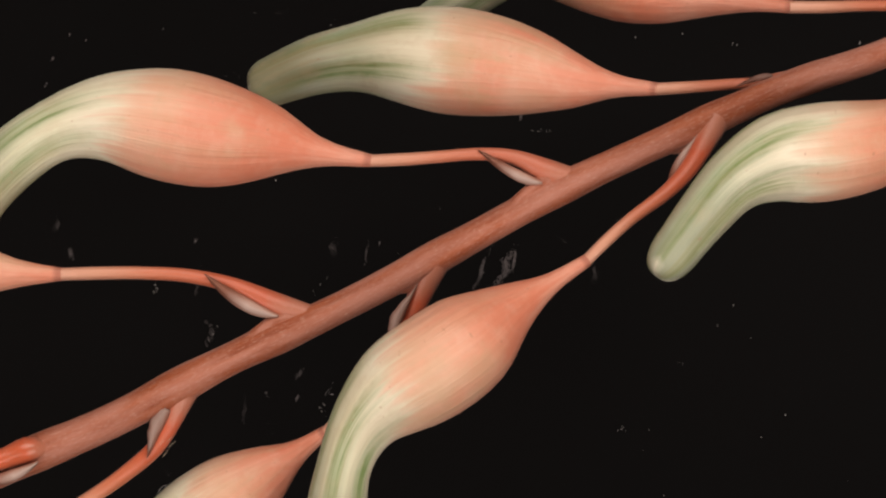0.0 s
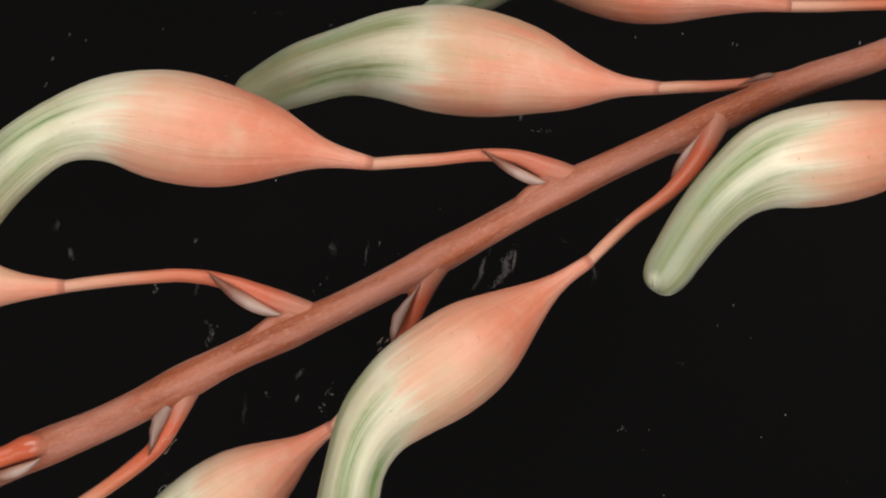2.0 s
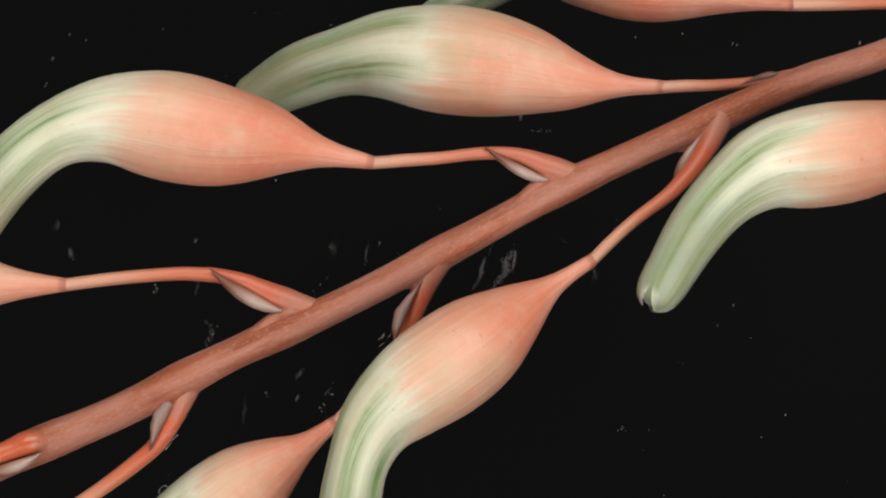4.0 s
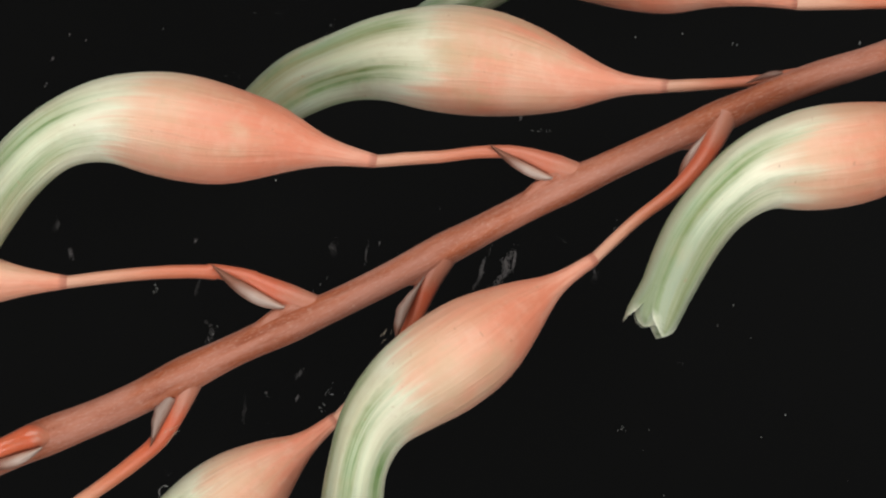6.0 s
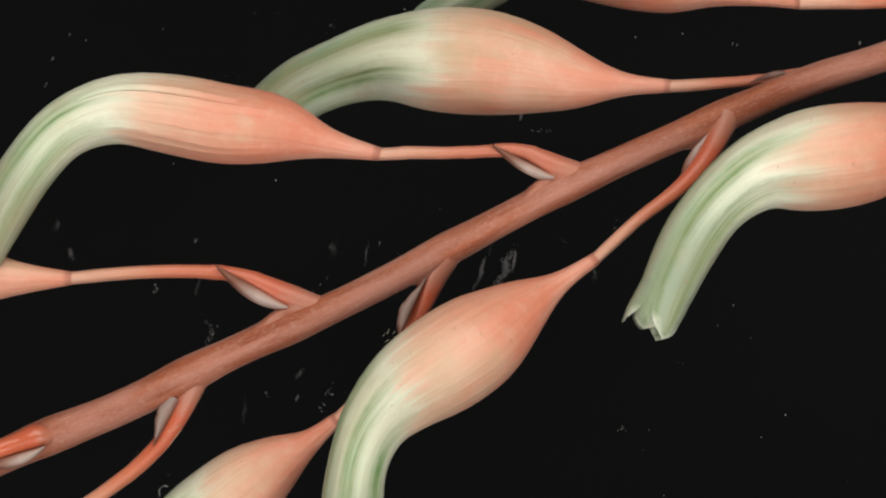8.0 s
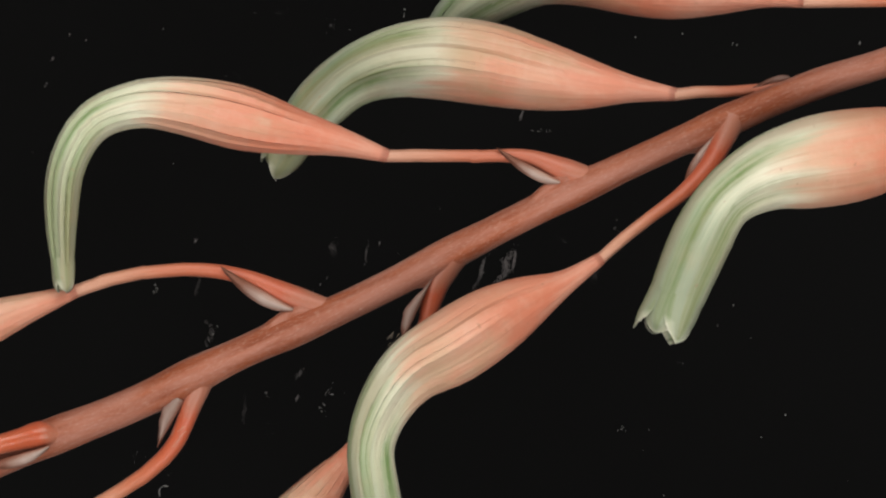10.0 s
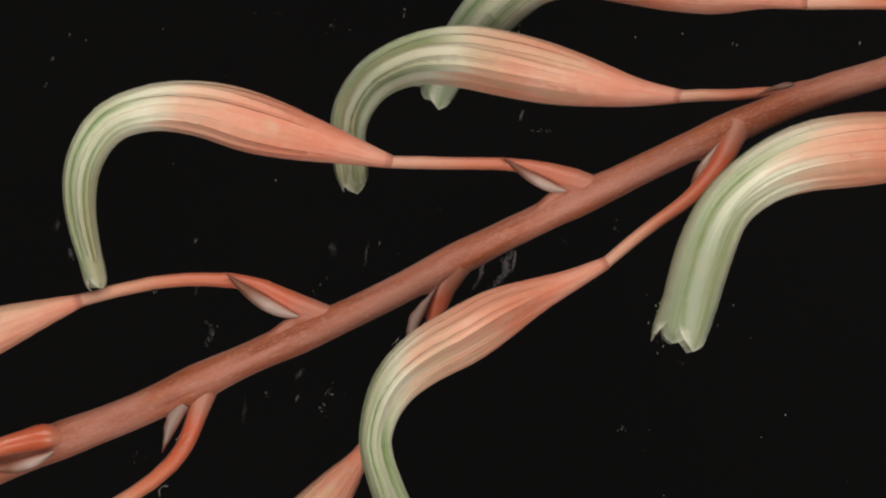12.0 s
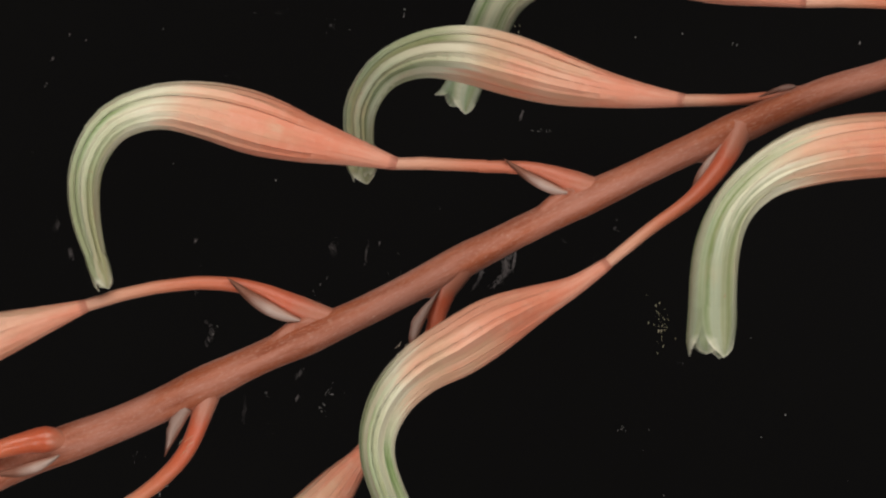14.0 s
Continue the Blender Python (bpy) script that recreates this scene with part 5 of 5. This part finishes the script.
hidden_bud['body'][1.4] = [(-7.8, 2.0, -12.5, 0.40), (-9.9, 2.5, -14.1, 0.89), (-12.1, 3.0, -15.7, 2.12), (-14.4, 3.5, -17.3, 3.15), (-16.5, 4.0, -18.9, 3.53), (-18.8, 4.2, -20.5, 3.30), (-20.8, 4.4, -22.4, 2.91), (-22.3, 4.6, -24.6, 2.52), (-23.3, 4.8, -27.2, 2.18), (-23.9, 5.0, -29.8, 1.43)]
hidden_bud['body'][3] = [(-7.6, 2.0, -12.3, 0.40), (-9.7, 2.5, -14.0, 0.89), (-11.9, 3.0, -15.5, 2.12), (-14.2, 3.5, -17.1, 3.15), (-16.3, 4.0, -18.8, 3.53), (-18.6, 4.2, -20.4, 3.30), (-20.6, 4.4, -22.2, 2.91), (-22.1, 4.6, -24.5, 2.52), (-23.0, 4.8, -27.0, 2.18), (-23.7, 5.0, -29.7, 1.43)]
hidden_bud['body'][6.5] = [(-7.7, 2.0, -12.2, 0.40), (-9.8, 2.5, -13.9, 0.89), (-12.0, 3.0, -15.5, 2.12), (-14.1, 3.5, -17.2, 3.15), (-16.2, 4.0, -18.9, 3.53), (-18.4, 4.2, -20.6, 3.30), (-20.4, 4.4, -22.5, 2.91), (-21.8, 4.6, -24.8, 2.52), (-22.7, 4.8, -27.4, 2.18), (-23.2, 5.0, -30.1, 1.43)]
hidden_bud['body'][8.2] = [(-7.4, 2.0, -12.0, 0.40), (-9.5, 2.5, -13.8, 0.88), (-11.7, 3.0, -15.25, 1.98), (-13.9, 3.5, -16.85, 2.82), (-16.0, 4.0, -18.65, 3.15), (-18.2, 4.2, -20.25, 2.96), (-20.1, 4.4, -22.4, 2.42), (-21.5, 4.6, -24.7, 2.11), (-22.3, 4.8, -27.3, 1.83), (-22.8, 5.0, -30.0, 1.20)]
hidden_bud['body'][10.3] = [(-5.0, 2.0, -12.4, 0.37), (-6.3, 2.5, -14.6, 0.64), (-7.8, 3.0, -16.7, 1.30), (-9.4, 3.5, -18.7, 1.70), (-11.2, 4.0, -20.6, 1.84), (-12.9, 4.2, -22.6, 1.85), (-14.5, 4.4, -24.6, 1.73), (-15.9, 4.6, -26.8, 1.47), (-16.7, 4.8, -29.2, 1.14), (-16.9, 5.0, -31.8, 0.58)]
hidden_bud['body'][14] = [(-4.4, 2.0, -12.4, 0.37), (-5.7, 2.5, -14.6, 0.64), (-7.3, 3.0, -16.7, 1.30), (-8.9, 3.5, -18.7, 1.70), (-10.7, 4.0, -20.6, 1.84), (-12.3, 4.2, -22.5, 1.85), (-13.9, 4.4, -24.6, 1.73), (-15.3, 4.6, -26.7, 1.47), (-16.2, 4.8, -29.2, 1.14), (-16.4, 5.0, -31.8, 0.58)]
low_stalklet = dict(neck={}, body={})
low_stalklet['neck'][0] = [(-18.2, -0.0, -9.9, 0.96), (-19.1, -0.0, -12.0, 0.70), (-20.3, -0.0, -14.0, 0.61), (-22.1, -0.0, -15.6, 0.57), (-24.0, -0.0, -17.0, 0.53), (-26.0, -0.0, -18.3, 0.52), (-27.9, -0.0, -19.6, 0.48)]
low_stalklet['neck'][6.5] = [(-17.8, -0.0, -9.1, 0.96), (-18.7, -0.0, -11.3, 0.69), (-20.0, -0.0, -13.4, 0.60), (-21.9, -0.0, -15.1, 0.56), (-23.9, -0.0, -16.6, 0.53), (-25.9, -0.0, -18.0, 0.52), (-27.9, -0.0, -19.4, 0.48)]
low_stalklet['neck'][8.2] = [(-17.5, -0.0, -9.2, 0.96), (-18.4, -0.0, -11.4, 0.69), (-19.7, -0.0, -13.5, 0.60), (-21.4, -0.0, -15.3, 0.56), (-23.3, -0.0, -16.8, 0.53), (-25.3, -0.0, -18.2, 0.52), (-27.3, -0.0, -19.6, 0.48)]
low_stalklet['neck'][10.3] = [(-17.2, -0.0, -9.4, 0.96), (-17.9, -0.0, -11.5, 0.69), (-18.8, -0.0, -13.7, 0.59), (-20.3, -0.0, -15.4, 0.56), (-22.2, -0.0, -16.8, 0.52), (-24.2, -0.0, -18.0, 0.52), (-26.2, -0.0, -19.2, 0.48)]
low_stalklet['neck'][14] = [(-16.6, -0.0, -10.0, 0.96), (-17.2, -0.0, -12.1, 0.69), (-18.1, -0.0, -14.2, 0.60), (-19.5, -0.0, -15.9, 0.56), (-21.3, -0.0, -17.4, 0.52), (-23.2, -0.0, -18.6, 0.52), (-25.1, -0.0, -19.8, 0.48)]
end_stalklet = dict(neck={}, body={})
end_stalklet['neck'][0] = [(-27.4, -0.6, -14.1, 0.28), (-29.0, -1.0, -14.1, 0.95), (-30.5, -1.3, -14.6, 0.78), (-32.1, -1.7, -15.2, 0.66), (-33.5, -2.0, -15.9, 0.56), (-34.9, -2.4, -16.6, 0.53), (-36.4, -2.4, -17.5, 0.48)]
end_stalklet['neck'][6.5] = [(-27.0, -0.6, -13.1, 0.28), (-28.6, -1.0, -13.1, 0.95), (-30.1, -1.3, -13.6, 0.78), (-31.7, -1.7, -14.2, 0.66), (-33.1, -2.0, -14.9, 0.56), (-34.5, -2.4, -15.7, 0.53), (-36.0, -2.4, -16.5, 0.48)]
end_stalklet['neck'][8.2] = [(-26.8, -0.6, -13.2, 0.28), (-28.4, -1.0, -13.2, 0.95), (-29.9, -1.3, -13.7, 0.78), (-31.5, -1.7, -14.2, 0.66), (-32.9, -2.0, -14.9, 0.56), (-34.3, -2.4, -15.7, 0.53), (-35.8, -2.4, -16.5, 0.48)]
end_stalklet['neck'][10.3] = [(-26.5, -0.6, -13.2, 0.28), (-28.1, -1.0, -13.0, 0.95), (-29.6, -1.3, -13.3, 0.78), (-31.2, -1.7, -13.7, 0.67), (-32.7, -2.0, -14.3, 0.57), (-34.1, -2.4, -15.0, 0.53), (-35.6, -2.4, -15.7, 0.48)]
end_stalklet['neck'][14] = [(-26.1, -0.6, -13.7, 0.28), (-27.7, -1.0, -13.4, 0.95), (-29.3, -1.3, -13.6, 0.77), (-30.9, -1.7, -14.0, 0.67), (-32.4, -2.0, -14.5, 0.57), (-33.9, -2.4, -15.2, 0.53), (-35.4, -2.4, -16.0, 0.48)]


# ---- dust, dried smears and pollen on the black panel: x, z, spread in x and z (mm), how many, how bold ----
SMEARS = ((13.4, -1.9, 0.5, 1.1, 7, 0.6), (3.4, -1.9, 0.4, 1.5, 22, 0.85), (5.5, -1.7, 0.9, 1.5, 40, 0.95), (6.3, -1.0, 0.3, 0.9, 16, 0.9), (6.9, 11.8, 0.2, 0.4, 4, 1.2), (-34.3, 2.1, 0.7, 0.6, 9, 0.5), (-32.9, -0.4, 0.6, 0.4, 6, 0.9), (-22, 0.7, 0.2, 0.2, 2, 0.9), (-33.1, 19, 0.1, 0.1, 1, 1.2), (-31.7, 18.5, 0.3, 0.2, 3, 0.5), (-34.7, 16.9, 0.4, 0.2, 3, 0.6), (-20.7, -7.5, 0.9, 1, 12, 0.6), (-21.7, -3, 0.3, 1.2, 8, 0.5), (-9.7, 0.1, 0.8, 0.6, 12, 0.5), (-6.8, -0.4, 0.25, 1.1, 9, 0.5), (-5.6, 0.5, 0.1, 0.1, 1, 1.1), (-12.8, -11.1, 0.7, 0.4, 6, 0.7), (-12.9, -13.2, 0.2, 0.2, 3, 1.0), (-17.6, -14.1, 0.3, 1.1, 9, 0.5))
SPECKS = ((-15.7, -13, 0.2, 0.4, 3, 0.6), (-25.5, -3.5, 0.3, 0.6, 9, 0.7), (-10.7, -14, 0.4, 0.7, 8, 0.7), (-9.7, -12.5, 0.9, 0.7, 9, 0.6), (15.8, -16.1, 0.35, 0.45, 7, 0.6), (27.3, -7.8, 0.15, 0.15, 1, 0.7), (36.3, -7.1, 0.1, 0.1, 1, 0.9), (35.9, -9.1, 0.1, 0.1, 1, 0.8), (21, -10, 0.5, 0.5, 6, 0.35), (30.4, -14.8, 0.15, 0.15, 2, 0.8), (28.2, -16.8, 0.1, 0.2, 1, 0.6), (18.3, -16.1, 0.1, 0.1, 1, 0.9), (17.7, -17.7, 0.15, 0.15, 1, 0.6), (19.6, -21.9, 0.15, 0.15, 1, 0.9), (24.3, -6.8, 0.1, 0.1, 1, 0.9), (25.7, -4.9, 0.3, 0.2, 2, 0.6), (35.9, -20.7, 0.1, 0.1, 1, 0.6), (25.8, 18.3, 0.3, 0.5, 5, 0.7))
GRAINS = ((8.8, 10.5, 1.1, 0.4, 7, 0.6), (-9.7, 19.8, 2, 0.6, 12, 0.4), (-14.2, 21.1, 2, 0.7, 6, 0.5), (-20.2, 15.6, 3, 0.3, 7, 0.5), (-4.2, -3, 0.7, 3, 8, 0.4), (-11.2, -5.5, 1.5, 2, 10, 0.35), (15.3, 2.1, 0.4, 1, 6, 0.5), (10.8, 1.1, 1, 1, 4, 0.4), (-1.2, 3.6, 1.5, 0.4, 4, 0.6), (7.3, 3.1, 1.5, 1.5, 4, 0.4), (-15.2, -16, 1.5, 1.5, 6, 0.4), (-27.2, -18, 1, 1, 6, 0.4), (-24.2, -20, 1, 1, 5, 0.4), (17.1, 18.8, 0.1, 0.1, 1, 1.3), (-23.9, 7.5, 0.1, 0.1, 1, 1.4), (-14.9, 6, 0.1, 0.1, 1, 1.0), (-3.5, 21.1, 0.3, 0.5, 5, 1.0), (21.3, 19, 0.1, 0.1, 1, 1.2), (36.9, 18.3, 0.15, 0.15, 2, 1.0), (-24.7, 19.6, 0.15, 0.15, 1, 0.6), (-36.3, 8.6, 0.3, 0.2, 2, 0.4), (-35.3, 14.6, 0.25, 0.35, 2, 0.6), (-20.0, -6.8, 0.1, 0.2, 4, 0.4), (-20.4, -7.5, 0.15, 0.3, 5, 0.45), (-20.8, -8.2, 0.1, 0.2, 4, 0.4), (-10.3, -2.5, 0.1, 0.2, 3, 0.4), (-10.9, -3.2, 0.15, 0.3, 4, 0.4), (-11.4, -3.9, 0.1, 0.2, 3, 0.4))


def grains(rows, seed, size, streaky=2.2):
    """Small irregular crumbs, each a low eight-sided lump, scattered about each row's middle; verts and faces in mm on the panel's face."""
    rng = random.Random(seed)
    verts, faces = [], []
    for x, z, w, h, n, bold in rows:
        lean_to = rng.uniform(0.0, 0.5) if streaky > 3 else 0.0
        w = w * (0.45 if streaky > 3 else 1.0)
        wave = rng.uniform(0, 6)
        for _ in range(n if size < 0.1 else 1 + n * 2 // 3):
            b = rng.gauss(0, 0.5) * h
            a = rng.gauss(0, 0.45) * w + lean_to * b
            if streaky > 3:
                a += 0.5 * w * math.sin(2.6 * b + wave)
            r = size * bold * (rng.uniform(0.45, 1.25) if streaky < 3 else 0.3 + 1.1 * rng.random() ** 2.5)
            long = rng.uniform(1.0, streaky)
            turn = rng.gauss(0, 0.3) - lean_to
            at = len(verts)
            for dx, dy, dz in ((1, 0, 0), (0, 0, long), (-1, 0, 0), (0, 0, -long), (0, -0.8, 0), (0, 0.3, 0)):
                dx, dz = dx * rng.uniform(0.6, 1.3), dz * rng.uniform(0.6, 1.3)
                verts.append(((x + a + r * (dx * math.cos(turn) - dz * math.sin(turn))), 45.0 - 0.25 * r + r * dy, z + b + r * (dx * math.sin(turn) + dz * math.cos(turn))))
            faces += [(at + i, at + (i + 1) % 4, at + 4) for i in range(4)] + [(at + (i + 1) % 4, at + i, at + 5) for i in range(4)]
    return np.array(verts) * MM + np.array((0, 0, AIM[2])), faces


tagged(part("dried_smears", *grains([(*r[:4], r[4] * 12, r[5]) for r in SMEARS], 3, 0.036, 7.0), SCRATCH), "greyish dried smears on the black panel", "smears", kind="stuff")
tagged(part("dust_specks", *grains(SPECKS, 4, 0.065), DUST), "pale dust specks on the black panel", "dust", kind="stuff")
tagged(part("dust_crumbs", *grains(GRAINS, 5, 0.065), DUST), "scattered grey dust crumbs on the black panel", "dust", kind="stuff")


def fibre(points, girth):
    """A fine curled thread lying on the panel."""
    sp = spine([(a, 44.9, b, girth) for a, b in points], 60, 20)
    uu, pp = np.meshgrid(np.linspace(0, 1, 40), np.linspace(0, math.tau, 7)[:-1], indexing="ij")
    pts = skin(sp, uu, pp).reshape(-1, 3)
    faces = [(i * 6 + j, (i + 1) * 6 + j, (i + 1) * 6 + (j + 1) % 6, i * 6 + (j + 1) % 6) for i in range(39) for j in range(6)]
    tagged(part("fibre", pts, faces, DUST), "fine curled whitish thread on the black panel", "thread", "threads on the panel")


fibre([(-24.39, -21.08), (-24.74, -20.98), (-25.09, -21.28), (-25.16, -21.62), (-25.08, -21.86)], 0.024)


def shed_pollen(x, z, wide, high, count, seed, inside, mouth, when):
    """Pollen that lies inside a flower until it is shed and sticks to the panel."""
    verts, faces = grains(((0.0, 0.0, wide, high, count, 1.0),), seed, 0.06)
    ob = part("pollen", verts - np.array((0, 0.045, AIM[2])), faces, POLLEN)
    tagged(ob, "yellowish pollen grains shed onto the black panel", "pollen", kind="stuff")
    spots = [(0.0, inside), (when - 0.5, inside), (when - 0.2, mouth), (when, (x, 45.0, z)), (14.0, (x, 45.0, z))]
    POLLEN_ROWS.append((ob, [(t, pose(p[0] * MM, p[1] * MM, p[2] * MM + AIM[2])) for t, p in spots]))


POLLEN_ROWS = []
shed_pollen(19.3, -6.7, 1.1, 2.0, 40, 7, (25.4, -5.5, 6.0), (16.4, -7, -3.8), 11.5)
shed_pollen(6.1, 20.2, 0.9, 1.6, 26, 8, (14.5, 9, 20.2), (9.6, 20, 22.3), 11.9)

f = flower(upper_bud, "salmon bud with a striped green tube, wilting to a curved horn", {0: 0, 8.2: 0, 10.3: 0.5, 14: 0.6}, -0.03, 0, 2.0, 2.0, 0.0, 0.62, pink=0.5, tip=(0.71, 0.6), dry=0.6)
swelling(f, 7.2, 1)
bract(f, (7.0, 4.7), (2.45, 6.95), 0.72, 1, -0.6, peak=0.36)
f = flower(top_bud, "salmon and cream bud with a green tube on a thin stalklet", {0: 0, 8.2: 0, 10.3: 0.8, 14: 0.9}, -0.04, 1, 2.0, 2.0, 0.42, 0.85, 0.12, pink=0.7, pale=0.9, tip=(0.80, 0.75), dry=0.8)
bract(f, (23.4, 12.2), (20.7, 11.5), 0.4, -1, 0.6, DRY_BRACT)
f = flower(hanging_bud, "hanging salmon bud with a curved cream and green tube", None, -0.01, 2, 3.0, 2.0, -0.9, pale=0.2, tip=(0.74, 0.3), dry=0.6)
swelling(f, 17.0, -1, 0.7)
bract(f, (17.9, 8.1), (15.9, 3.9), 0.6, -1, -0.5, peak=0.6)
f = flower(low_bud, "pale pink bud on a long arching stalklet", None, -0.2, 3, 2.0, 2.0, fine=(18, 22), pink=0.15, pale=0.5)
swelling(f, -11.7, 1)
bract(f, (-11.6, -4.7), (-16.8, -1.8), 0.9, 1, -0.6, peak=0.42)
f = flower(wide_bud, "fat cream and salmon flower whose green mouth opens", {0: 0, 3.2: 0, 5.3: 1, 8.2: 1, 10.3: 1, 11.0: 1, 12.5: 0.95, 14: 0.9}, 0.07, 4, 3.2, 2.75, -0.1, 1.0, 0.7, pale=-0.6, tip=(0.78, 0.25))
f = flower(high_bud, "orange flower with a green tube bending behind its neighbour", {0: 0, 8.2: 0, 11.0: 1.3, 12.5: 1.5, 14: 1.5}, 0.07, 5, 6.5, 2.0, 0.0, 1.0, 0.35, fine=(18, 22), pale=-0.4)
f = flower(hidden_bud, "salmon bud sinking behind the hanging flower", None, -0.12, 6, 0.0, 1.6, fine=(18, 22))
swelling(f, -2.3, -1, 0.7)
bract(f, (-1.8, -2.4), (-3.75, -6.9), 0.75, -1, -0.3, SHADED_BRACT, 0.62, 0.1)
frays(f, (-4.0, -6.4), 6, 11)
f = flower(low_stalklet, "orange stalklet leaving the stalk's underside", rough=0.32)
swelling(f, -20.0, -1, 0.7)
bract(f, (-19.2, -11.4), (-20.9, -14.7), 1.05, -1, -0.3, SHADED_BRACT, 0.2, 0.1)
frays(f, (-19.2, -13.6), 4, 12)
f = flower(end_stalklet, "glossy orange stalklet lying across the stalk", rough=0.2)
bract(f, (-28.3, -14.9), (-33.0, -16.4), 0.8, 1, -1.8, peak=0.5)


def motions():
    for ob, rows in MOVES:
        walk(ob, list(zip(TIMES, rows)))
    for ob, rows in POLLEN_ROWS:
        walk(ob, rows)


motions()
